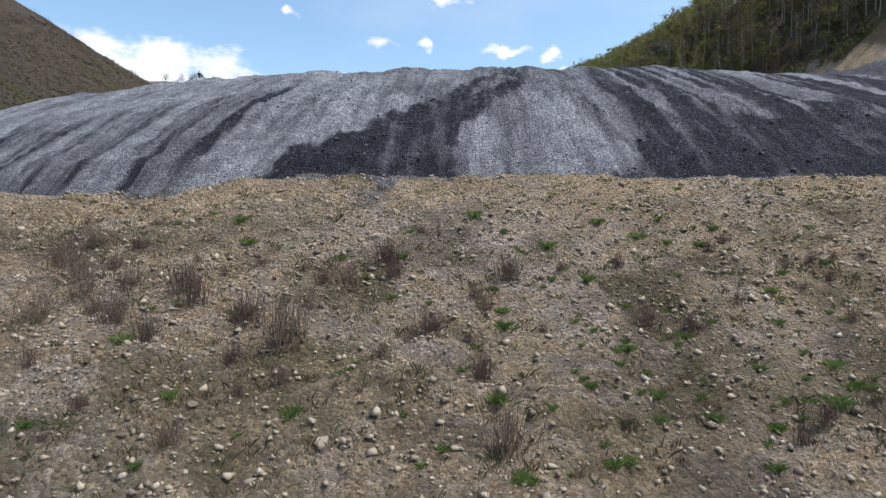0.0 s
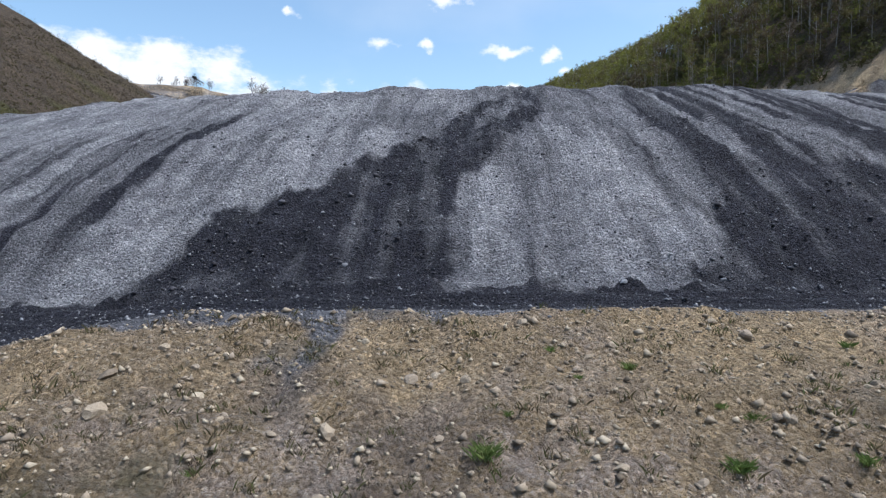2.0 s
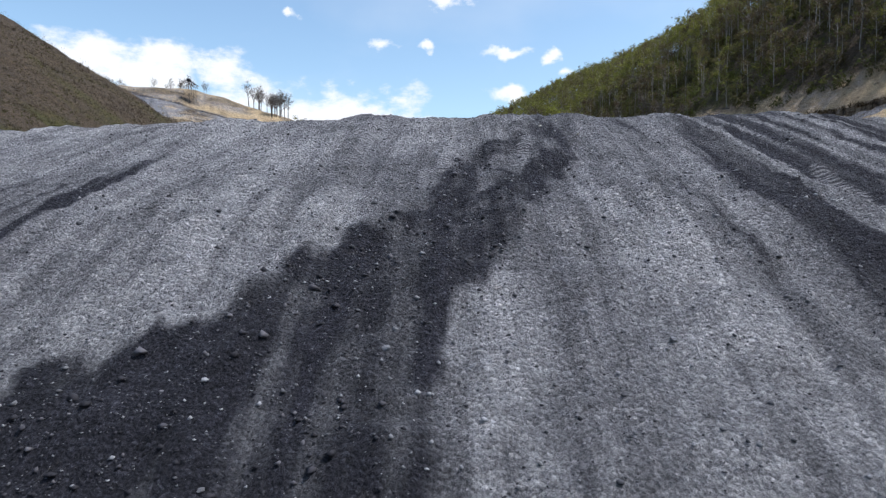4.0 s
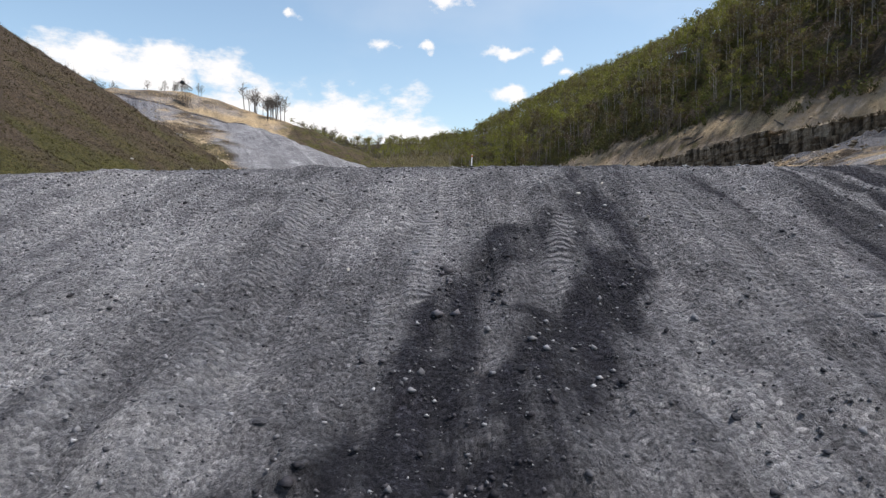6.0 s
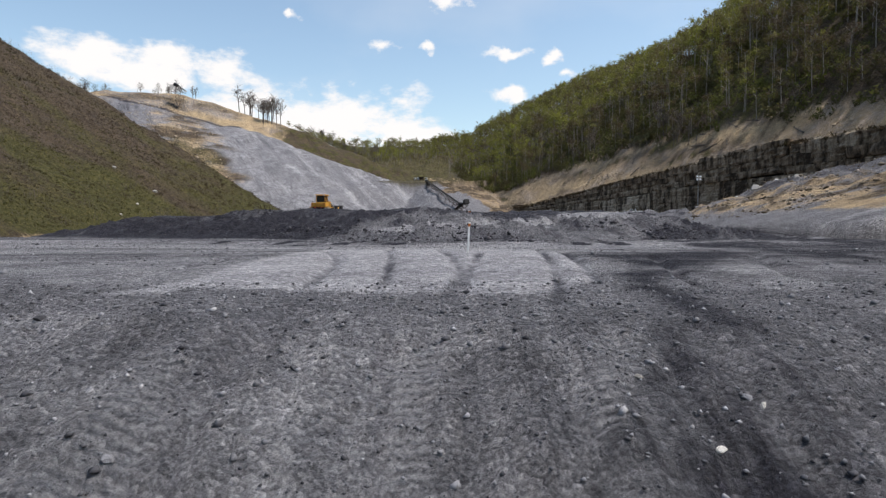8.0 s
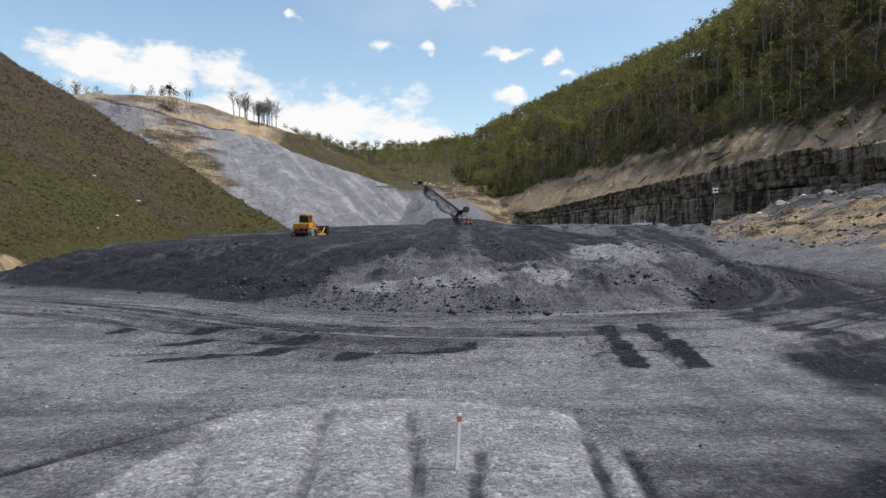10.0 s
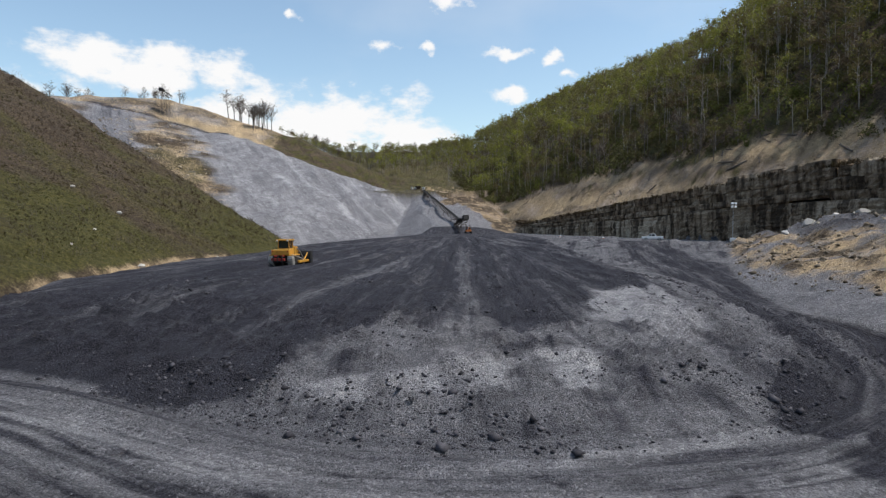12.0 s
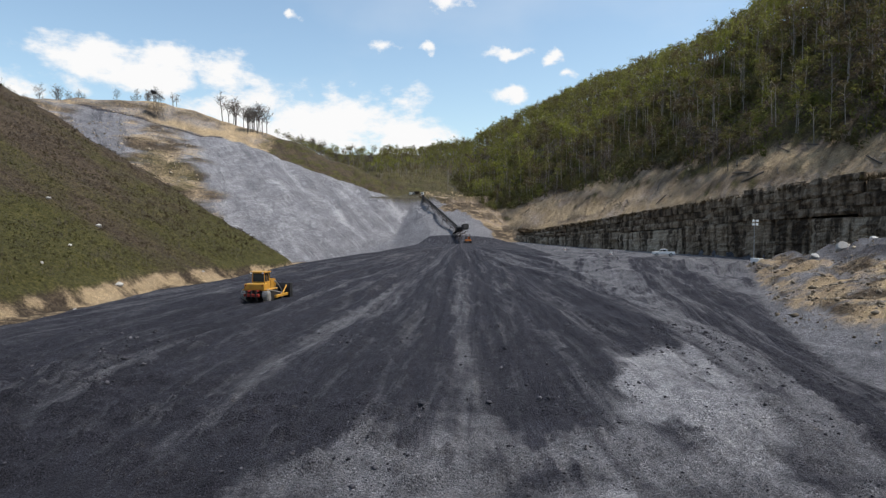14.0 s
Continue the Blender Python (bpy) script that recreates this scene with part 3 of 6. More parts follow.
def near_line(pts, x, y):
    """Distance in the plan from a line of points."""
    best = np.full(x.shape, 1e9)
    for (x0, y0), (x1, y1) in zip(pts, pts[1:]):
        dx, dy = x1 - x0, y1 - y0
        s = np.clip(((x - x0) * dx + (y - y0) * dy) / (dx * dx + dy * dy), 0, 1)
        best = np.minimum(best, np.hypot(x - x0 - s * dx, y - y0 - s * dy))
    return best


def bent(x0, y0, x1, y1, x2, y2):
    """A smooth curve through three points."""
    cx, cy = 2 * x1 - (x0 + x2) / 2, 2 * y1 - (y0 + y2) / 2
    return [((1 - u) ** 2 * x0 + 2 * u * (1 - u) * cx + u * u * x2, (1 - u) ** 2 * y0 + 2 * u * (1 - u) * cy + u * u * y2) for u in np.linspace(0, 1, 9)]


def rut_depth(x, y):
    """0..1 across the wheel ruts."""
    out = np.zeros(x.shape)
    for r in RUTS:
        line = bent(*r)
        lo, hi = min(q[1] for q in line) - 2, max(q[1] for q in line) + 2
        rows = np.where((y[:, 0] > lo) & (y[:, 0] < hi))[0]
        if len(rows):
            sl = slice(rows[0], rows[-1] + 1)
            far = 0.19 + 0.004 * max(0, r[1] - 80)
            d = near_line(line, x[sl], y[sl])
            d = np.minimum(d, np.abs(d - 2.2 * (r[1] > 84)))
            out[sl] = np.maximum(out[sl], 1 - step(far * 0.5, far * 1.4, d))
    return out


def ground_grain(X, Y, rolled):
    """Across and along coordinates of the streaks, and their strength."""
    z = zones(X, Y)
    yy, t = Y - bow(X), Y - foot2(X)
    u, v, w = Y * 0.8, X.copy(), np.full(X.shape, 0.0)

    def lay_in(sel, a, b, strength):
        u[sel], v[sel], w[sel] = np.broadcast_to(a, X.shape)[sel], np.broadcast_to(b, X.shape)[sel], np.broadcast_to(strength, X.shape)[sel]

    fan = (X - 6) / (1 + 0.012 * (54 - yy)) + 1.2 * fbm(X * 0.08, Y * 0.04, 2, 9)
    lay_in((yy > 30.5) & (yy < 56), fan, yy, 0.75 * step(30.5, 32, yy) * (1 - step(53, 56, yy)))
    pad = (yy >= 56) & (t < -13)
    lay_in(pad, Y + 0.02 * X * X * 0.1, X, 0.5 * (1 - 0.75 * rolled) * step(56, 58, yy) * (1 - step(-14.5, -13, t)))
    lay_in((t >= -13) & (t < 0), t, X, 0.8 * step(-13, -11, t) * (1 - step(-1, 0, t)))
    lay_in((t >= 0) & (t < 11), X + 0.3 * fbm(X * 0.1, Y * 0.1, 2, 12), t, 0.5 * step(0, 1.5, t) * (1 - step(9, 11, t)))
    ang, far_r = np.arctan2(X - 10, 330 - Y), np.hypot(X - 10, 330 - Y)
    lay_in((t >= 11) & (Y < 330), ang * 170 + 2.0 * fbm(X * 0.03, Y * 0.03, 2, 13), far_r, 0.62 * step(11, 13, t) * (1 - step(300, 328, Y)))
    mid = road_middle(Y)
    lay_in((X > 27) & (t > -4) & (Y < 230), (X - mid) * 1.2, Y, 0.85 * step(27, 29, X))
    lay_in(z["heap"] > 0.3, X, Y, 0.0)
    lay_in(z["spoil"] > 0.5, (0.83 * X + 0.56 * Y) * 0.45, (0.83 * Y - 0.56 * X) * 0.8, 0.85)
    lay_in(z["hill"] > 0.5, Y * 0.5, X, 0.30)
    lay_in(z["right"] > 0.5, (Y - 0.4 * X) * 0.5, X, 0.45)
    return np.stack([u, v, w], -1)


ROAD = [(56.0, 226.0), (47.0, 193.0), (41.0, 164.0), (38.5, 145.0), (36.2, 128.0), (34.0, 112.0), (30.0, 99.0), (24.0, 91.0)]


def road_middle(y):
    return np.interp(y, [p[1] for p in ROAD[::-1]], [p[0] for p in ROAD[::-1]])


# ends and half-width of the broad wheel tracks on the pad
WIDE_RUTS = [(10.6, 83.5, 9.5, 75.0, 0.55), (12.8, 83.5, 11.6, 75.0, 0.55), (-1.0, 76.3, 3.6, 78.4, 0.45), (-9.0, 79.0, -3.0, 80.0, 0.4), (-8.0, 76.0, -3.0, 77.6, 0.4), (-13.0, 82.0, -1.0, 83.0, 0.4)]
BLACK_SIDE = [(-95.0, 176.0), (-62.0, 104.0), (-22.0, 95.0), (-20.2, 96.6), (-15.5, 97.0), (-11.1, 93.6), (-6.6, 94.6), (-6.1, 100.4), (-0.8, 104.9), (6.0, 109.0), (13.5, 111.0), (-10.0, 150.0)]
SPOIL_STRIP = [(-246.0, 487.0), (-224.0, 487.0), (-209.0, 457.0), (-190.0, 420.0), (-180.0, 395.0), (-205.0, 405.0), (-224.0, 443.0)]
SPOIL_TONGUE = [(-223.0, 488.0), (-177.0, 488.0), (-156.0, 458.0), (-132.0, 415.0), (-115.0, 392.0), (-101.0, 363.0), (-96.0, 335.0), (-150.0, 340.0), (-178.0, 392.0), (-208.0, 457.0)]
SPOIL_SCRUB = [(-190.0, 462.0), (-160.0, 452.0), (-132.0, 415.0), (-115.0, 392.0), (-108.0, 368.0), (-96.0, 335.0), (-150.0, 330.0), (-185.0, 425.0)]


def ground_layers(X, Y, Z, ruts):
    z = zones(X, Y)
    f1, f2 = fbm(X * 0.7, Y * 0.7, 4, 71), fbm(X * 0.7, Y * 0.7, 4, 72)
    f0 = fbm(X * 2.6, Y * 2.6, 3, 74)
    wx, wy = X + 0.8 * f1 + 0.35 * f0, Y + 0.8 * f2 + 0.35 * f0
    f3 = fbm(X * 0.35, Y * 0.35, 4, 73)
    yy = Y - bow(X)
    coal, pale = np.zeros_like(X), np.zeros_like(X)
    for poly in COAL_PATCHES:
        share = 0.82 + 0.5 * f1 if poly is COAL_TRACK else 0.80 + 0.6 * f3
        if poly is COAL_A_UP:
            share = (0.74 + 0.7 * f1) * (1 - 0.35 * step(46, 53, Y + 2.5 * f1))
        coal = np.maximum(coal, patch(poly, wx, wy, 2.2 if poly is COAL_TRACK else 1.1) * share)
    coal = coal * (1 - 0.75 * patch(ISLAND, wx, wy))
    for poly in PALE_PATCHES:
        pale = np.maximum(pale, patch(poly, wx, wy, 1.5) * (0.95 + 0.6 * f1))
    pale = np.maximum(pale, patch(PANEL, wx, wy) * 0.42)
    # streaks down the face
    fan = (X - 6) / (1 + 0.012 * (54 - yy)) + 1.2 * fbm(X * 0.08, Y * 0.04, 2, 9)
    streak = fbm(fan * 0.9, Y * 0.05, 4, 25, 0.6)
    face = step(30, 32, yy) * (1 - step(53, 58, yy))
    pale = pale + step(43, 50, Y) * (1 - step(56, 60, yy)) * (1 - step(2, 7, X)) * (0.30 + 0.7 * f3)
    pale = pale + face * 0.28 * (1 - step(-6, 0, X))
    pale = pale + face * (0.10 + 1.1 * np.clip(streak, -0.2, 0.5))
    coal = np.maximum(coal, face * np.clip(-1.9 * streak - 0.05 + 0.72 * step(8, 14, X), 0, 0.9) * (0.55 + 0.45 * step(0, 14, np.abs(X - 3))) * (1 - 0.85 * step(45, 50, Y) * (1 - step(2, 6, X))))
    coal = np.maximum(coal, 0.95 * step(25.9, 26.4, Y + 0.5 * f1 + 0.03 * np.clip(-X, 0, 20) ** 1.6) * (1 - step(29.2, 30.6, yy + 1.2 * f2)))
    t = Y - foot2(X)
    ang, far_r = np.arctan2(X - 10, 330 - Y), np.hypot(X - 10, 330 - Y)
    ridge = fbm(ang * 80 + 0.5 * f3, far_r * 0.012, 4, 81, 0.65) + 0.2 * f1
    # the tipped bank: black refuse drawn out from the stacker, over grey dozed shale
    bank_top = step(-0.5, 1.5, t) * (Y < 345) * (X < 60)
    black = np.maximum(np.maximum(patch(COAL_MCOAL, wx, wy, 1.6), patch(COAL_MCOAL_LEFT, wx, wy, 1.6)), patch(BLACK_SIDE, wx, wy, 1.6))
    black = np.maximum(black, step(150, 175, Y + 8 * f3) * (X < 34))
    clods = fbm(X * 0.45, Y * 0.45, 4, 83, 0.6)
    grey = 0.42 + 0.35 * clods + 0.3 * ridge
    tipped = black * (0.76 + 0.40 * ridge + 0.16 * (1 - step(4, 12, t))) + (1 - black) * grey
    coal = coal * (1 - bank_top) + bank_top * tipped
    road_d = near_line(ROAD, np.clip(X, 10, 90), np.clip(Y, 80, 240))
    on_road = (1 - step(5.0, 6.5, road_d + 0.8 * f1)) * (Y > 90)
    coal = np.where((X > 30) & (Y > 95) & (Y < 240) & (t > 0), 0.42 + 0.5 * clods, coal)
    coal = np.maximum(coal, on_road * (0.78 + 0.5 * fbm((X - road_middle(Y)) * 1.1, Y * 0.03, 3, 89)))
    pale = pale * (1 - 0.9 * bank_top * black) * (1 - 0.7 * on_road)
    coal = coal * (1 - 0.6 * bank_top * np.clip(pale, 0, 1) * (1 - black))
    pad = step(56.5, 58.5, yy) * (t < -3)
    pale = pale + pad * (0.46 + 0.18 * (1 - step(6, 10, X)) + 0.9 * fbm(X * 0.07, Y * 0.55, 4, 84))
    rolled = patch(ROLLED, X + 0.25 * f1, Y + 0.25 * f2, 0.35)
    pale = np.maximum(pale, rolled * 0.66)
    coal = np.maximum(coal, pad * step(8, 13, X) * (0.46 + 0.9 * fbm(X * 0.3, Y * 0.12, 4, 26, 0.6)))
    pads = np.maximum(np.maximum(patch(PALE_PAD1, wx, wy), patch(PALE_PAD2, wx, wy)), patch(PALE_PAD3, wx, wy))
    lane = step(-14, -11, t) * (1 - step(0, 3, t))
    lanes = fbm(t * 1.6, X * 0.03, 4, 101, 0.6)
    coal = np.maximum(coal, ruts * (0.45 + 0.10 * pad - 0.12 * lane * (1 - pads) + 0.3 * f3 + 0.2 * f0))
    coal = np.maximum(coal, lane * (1 - 0.9 * pads) * (0.34 + 0.10 * step(4, -14, X) + 0.45 * lanes))
    pale = np.maximum(pale, pads * (0.62 + 0.4 * f1))
    for x0, y0, x1, y1, wide in WIDE_RUTS:
        d = near_line([(x0, y0), (x1, y1)], np.clip(X, -30, 40), np.clip(Y, 60, 100))
        coal = np.maximum(coal, (1 - step(wide * 0.6, wide * 1.2, d + 0.25 * f1)) * (1.0 + 0.5 * f0))
    coal = np.maximum(coal, pad * np.clip(-0.1 - 1.2 * fbm(X * 0.07, Y * 0.55, 4, 84), 0, 0.5) * (1 - rolled) * (1 - np.clip(pale, 0, 1)))
    flank = z["hill"]
    turf = fbm(X * 0.03, Y * 0.05, 5, 15, 0.62)
    green = flank * np.clip(0.42 + 0.9 * turf + (42 - Z) / 60, 0.0, 0.95)
    brown = flank.copy()
    bank = flank * (1 - step(-0.5, 2.5, Z - 11.2 + 2 * turf)) * step(100, 104, Y)
    green = green * (1 - bank)
    right = z["right"]
    up = X - z["cx"]
    wood = step(-3, 3, up - wood_up(Y) + 5 * fbm(X * 0.05, Y * 0.05, 3, 16))
    grass = fbm(up * 0.16, Y * 0.025, 5, 18, 0.6)
    brown = np.maximum(brown, right * np.maximum(wood, 0.44 + 1.1 * grass))
    green = np.maximum(green, right * step(0.16, 0.36, grass + 0.25 * wood) * 0.8)
    earth = right * (1 - wood) * np.clip(0.38 + 1.3 * fbm(up * 0.30, Y * 0.045, 5, 20, 0.6), 0.1, 1)
    earth = np.maximum(earth, bank * (0.62 + 1.2 * fbm(X * 0.2, Y * 0.2, 4, 28, 0.65)))
    gravel_up = step(-2, 2, (X - 66) * 0.5 + (Z - 21.5) * 1.6 + 6 * fbm(X * 0.08, Y * 0.08, 3, 19))
    earth = np.maximum(earth, z["heap"] * (1 - gravel_up) * step(0.0, 1.2, Z - 16.4) * (0.62 + 1.0 * fbm(X * 0.25, Y * 0.25, 4, 27, 0.65)))
    pale = np.maximum(pale, z["heap"] * 0.12)
    coal = coal * (1 - z["heap"]) + z["heap"] * gravel_up * (0.5 + 0.6 * f3)
    brown = np.maximum(brown, z["heap"] * (1 - 0.7 * gravel_up) * step(0.2, 1.4, Z - 16.4) * (0.50 + 1.2 * fbm(X * 0.3, Y * 0.3, 4, 88, 0.65)))
    # the big spoil bank: grey shale, a tongue of yellow boulders, earth along its brow
    jx, jy = X + 14 * fbm(X * 0.05, Y * 0.05, 4, 51), Y + 10 * fbm(X * 0.05, Y * 0.05, 4, 50)
    brow = step(-3, 1, Y - 486 + 3 * f1)
    strip = patch(SPOIL_STRIP, jx, jy, 3.0)
    tongue = np.maximum(patch(SPOIL_TONGUE, jx, jy, 2.0), (1 - step(-222, -214, jx)) * (1 - strip)) * (1 - strip)
    scrubby = patch(SPOIL_SCRUB, jx, jy, 4.0)
    rocky = 0.55 + 1.1 * fbm(X * 0.12, Y * 0.12, 4, 49, 0.65)
    earth = np.maximum(earth, z["spoil"] * np.maximum(tongue * np.clip(rocky - 0.12, 0.1, 0.75), brow * (0.95 - 0.45 * step(-0.1, 0.2, fbm(X * 0.02, Y * 0.05, 3, 52))) * (X < -120)))
    coal = np.where(z["spoil"] > 0.5, np.maximum(np.maximum((np.abs(Y - 485.5) < 1.6) * (X < -150) * 0.9, strip * 0.5), (np.abs(X + 203) < 5) * (Y > 486) * 0.75), coal)
    run = fbm((0.83 * X + 0.56 * Y) * 0.26, (0.83 * Y - 0.56 * X) * 0.022, 5, 53, 0.6)
    pale = np.where(z["spoil"] > 0.5, 0.34 + 0.55 * run + 0.35 * fbm(X * 0.3, Y * 0.3, 3, 55), pale)
    brown = np.maximum(brown, z["spoil"] * tongue * np.clip(0.40 + 0.40 * scrubby + 1.1 * fbm(X * 0.09, Y * 0.09, 4, 54, 0.6), 0, 0.95))
    brown = np.maximum(brown, z["spoil"] * brow * (X < -120) * np.clip(0.35 + 1.2 * fbm(X * 0.05, Y * 0.3, 4, 48), 0, 0.8))
    green = np.maximum(green, z["spoil"] * scrubby * np.clip(0.25 + fbm(X * 0.08, Y * 0.08, 3, 47), 0, 0.6))
    green = np.maximum(green, z["scree"] * np.clip(1.5 * fbm(X * 0.35, Y * 0.5, 4, 57) + 0.12 + 0.03 * np.clip(16 - Y, -10, 8), 0, 0.47))
    brown = np.maximum(brown, z["scree"] * np.clip(1.6 * fbm(X * 0.4, Y * 0.5, 4, 58) + 0.05, 0, 0.5))
    earth = np.where(z["spoil"] + z["heap"] > 0.3, earth * (1 - 0.5 * np.clip(brown, 0, 1)), earth)
    yonder = (Y > 340) * (Y < 520) * (Z < 50) * step(-2, 2, X + 10 - (462 - Y) * 0.34 + 9 * fbm(X * 0.06, Y * 0.06, 4, 56)) * (1 - right)
    earth = np.maximum(earth, yonder * (0.22 + 0.9 * f3))
    brown = np.maximum(brown, yonder * (0.75 + 0.9 * fbm(X * 0.1, Y * 0.1, 3, 60)))
    beyond = z["spoil"] * brow * step(-135, -120, X + 8 * f1)
    brown = np.maximum(brown, beyond)
    green = np.maximum(green, beyond * (0.45 + f3))
    green = np.maximum(green, z["back"] * 0.5)
    brown = np.maximum(brown, z["back"] * 0.7)
    yc, _ = bench_edge(X)
    gully = np.maximum(np.exp(-((X + 2.6 + 1.0 * f1 + 1.2 * f3) / 0.8) ** 2), 0.6 * np.exp(-((X - 0.9 + 0.9 * f1 + 1.2 * f3) / 0.35) ** 2)) * step(-7, 0, Y - yc)
    crest = z["scree"] * step(-5.0, -1.0, Y - yc + 2.5 * f1) * (1 - gully)
    earth = np.maximum(earth, crest * (0.62 + 0.8 * f3))
    green = green * (1 - 0.7 * crest)
    brown = np.where(z["scree"] > 0.5, brown * (1 - 0.7 * crest), brown)
    keep = (1 - right) * (1 - flank) * (1 - z["back"] * (Y > 500))
    lay = np.stack([np.maximum(z["scree"] * (1 - 0.85 * gully), np.maximum(right, np.maximum(flank, yonder)) * 0.9), np.clip(coal * keep, 0, 1), np.clip(pale * keep, 0, 1)], -1)
    strips = np.zeros_like(X)
    sub = slice(np.searchsorted(Y[:, 0], 36), np.searchsorted(Y[:, 0], 62))
    for x0, y0, x1, y1 in STRIPS:
        strips[sub] = np.maximum(strips[sub], 1 - step(0.24, 0.36, near_line([(x0, y0), (x1, y1)], X[sub], Y[sub])))
    return lay, np.stack([green, brown, earth], -1), np.stack([strips, ruts, rolled], -1)


ground = build_ground()


# ---------- building helpers ----------
def mesh_of(bm, name, mat, smooth=False):
    me = bpy.data.meshes.new(name)
    bm.to_mesh(me)
    bm.free()
    if mat is not None:
        me.materials.append(mat)
    if smooth:
        me.shade_smooth()
    return me


def part(name, bm, mat, parent, label="", smooth=False):
    ob = new(name, mesh_of(bm, name, mat, smooth))
    ob.parent = parent
    if label:
        tagged(ob, label)
    return ob


def box(bm, x0, x1, y0, y1, z0, z1, bevel=0.0, taper=None):
    """A block between two corners; taper shrinks its top in x and y."""
    made = bmesh.ops.create_cube(bm, size=1.0)["verts"]
    for v in made:
        u = Vector(v.co)
        tx, ty = taper if taper and u.z > 0 else (1, 1)
        v.co = ((x0 + x1) / 2 + u.x * (x1 - x0) * tx, (y0 + y1) / 2 + u.y * (y1 - y0) * ty, (z0 + z1) / 2 + u.z * (z1 - z0))
    if bevel:
        edges = list({e for v in made for e in v.link_edges})
        bmesh.ops.bevel(bm, geom=edges, offset=bevel, segments=2, profile=0.6, affect="EDGES")
    return bm


def rod(bm, a, b, r, r2=None, sides=8):
    """A round bar from a to b."""
    a, b = Vector(a), Vector(b)
    d = b - a
    m = Matrix.Translation((a + b) / 2) @ d.to_track_quat("Z", "Y").to_matrix().to_4x4()
    bmesh.ops.create_cone(bm, cap_ends=True, segments=sides, radius1=r, radius2=r if r2 is None else r2, depth=d.length, matrix=m)
    return bm


def prism(bm, outline, x0, x1):
    """An outline in y, z pushed out along x."""
    a = [bm.verts.new((x0, y, z)) for y, z in outline]
    b = [bm.verts.new((x1, y, z)) for y, z in outline]
    bm.faces.new(a), bm.faces.new(b[::-1])
    for i in range(len(a)):
        j = (i + 1) % len(a)
        bm.faces.new((a[i], b[i], b[j], a[j]))
    bmesh.ops.recalc_face_normals(bm, faces=bm.faces)
    return bm


def ground_z(x, y):
    return float(height(np.array([[float(x)]]), np.array([[float(y)]]))[0, 0])


def joined(name, verts, faces, mat):
    """One mesh from stacked arrays of corners and triangles."""
    me = bpy.data.meshes.new(name)
    verts, faces = np.asarray(verts, np.float32), np.asarray(faces, np.int32)
    me.vertices.add(len(verts)), me.loops.add(faces.size), me.polygons.add(len(faces))
    me.vertices.foreach_set("co", verts.ravel())
    me.loops.foreach_set("vertex_index", faces.ravel())
    me.polygons.foreach_set("loop_start", np.arange(0, faces.size, 3, dtype=np.int32))
    me.update(calc_edges=True)
    me.materials.append(mat)
    return me


def scatter(kinds, x, y, z, size, turn, pick, lean=None):
    """Copies of small triangle meshes (verts, faces), placed and turned, as one pair of arrays."""
    vs, fs, base = [], [], 0
    for k, (kv, kf) in enumerate(kinds):
        sel = np.where(pick == k)[0]
        if not len(sel):
            continue
        c, s = np.cos(turn[sel])[:, None], np.sin(turn[sel])[:, None]
        sc = size[sel][:, None]
        px = (kv[None, :, 0] * c - kv[None, :, 1] * s) * sc + x[sel][:, None]
        py = (kv[None, :, 0] * s + kv[None, :, 1] * c) * sc + y[sel][:, None]
        pz = kv[None, :, 2] * sc + z[sel][:, None]
        vs.append(np.stack([px, py, pz], -1).reshape(-1, 3))
        fs.append((kf[None] + (np.arange(len(sel)) * len(kv))[:, None, None] + base).reshape(-1, 3))
        base += len(sel) * len(kv)
    return np.concatenate(vs), np.concatenate(fs)


rng = np.random.default_rng(7)


# ---------- stone ----------
def stone_material(name, stops, rough=0.9):
    m, nt, b = material(name, rough)
    geo = nt.nodes.new("ShaderNodeNewGeometry")
    info = nt.nodes.new("ShaderNodeObjectInfo")
    pick = math_node(nt, "FRACT", math_node(nt, "ADD", geo.outputs["Random Per Island"], info.outputs["Random"]))
    col = ramp_node(nt, pick, stops)
    co = object_coords(nt)
    grain = ramp_node(nt, noise_node(nt, 7.0, 6, 0.65, co), [(0.3, (0.72, 0.71, 0.70)), (0.7, (1.2, 1.2, 1.2))])
    col = mix_node(nt, 0.9, col, grain, "MULTIPLY")
    nt.links.new(col, b.inputs["Base Color"])
    bump_node(nt, b, noise_node(nt, 14.0, 6, 0.65, co), 0.5, 0.03)
    return m


SANDSTONE = stone_material("sandstone", [(0.0, (0.16, 0.125, 0.09)), (0.35, (0.33, 0.27, 0.205)), (0.7, (0.40, 0.325, 0.235)), (1.0, (0.48, 0.41, 0.31))])
SHALE = stone_material("shale chips", [(0.0, (0.035, 0.035, 0.042)), (0.45, (0.13, 0.131, 0.143)), (0.85, (0.25, 0.252, 0.27)), (1.0, (0.40, 0.40, 0.42))])
EARTHY = stone_material("earthy rubble", [(0.0, (0.07, 0.055, 0.04)), (0.4, (0.17, 0.135, 0.095)), (0.8, (0.25, 0.215, 0.17)), (1.0, (0.36, 0.33, 0.29))])
COALROCK = stone_material("coal lumps", [(0.0, (0.018, 0.018, 0.023)), (0.6, (0.045, 0.043, 0.052)), (1.0, (0.13, 0.125, 0.14))], 0.7)
PALE_ROCK = stone_material("pale boulders", [(0.0, (0.30, 0.28, 0.25)), (0.6, (0.42, 0.40, 0.37)), (1.0, (0.55, 0.53, 0.50))])


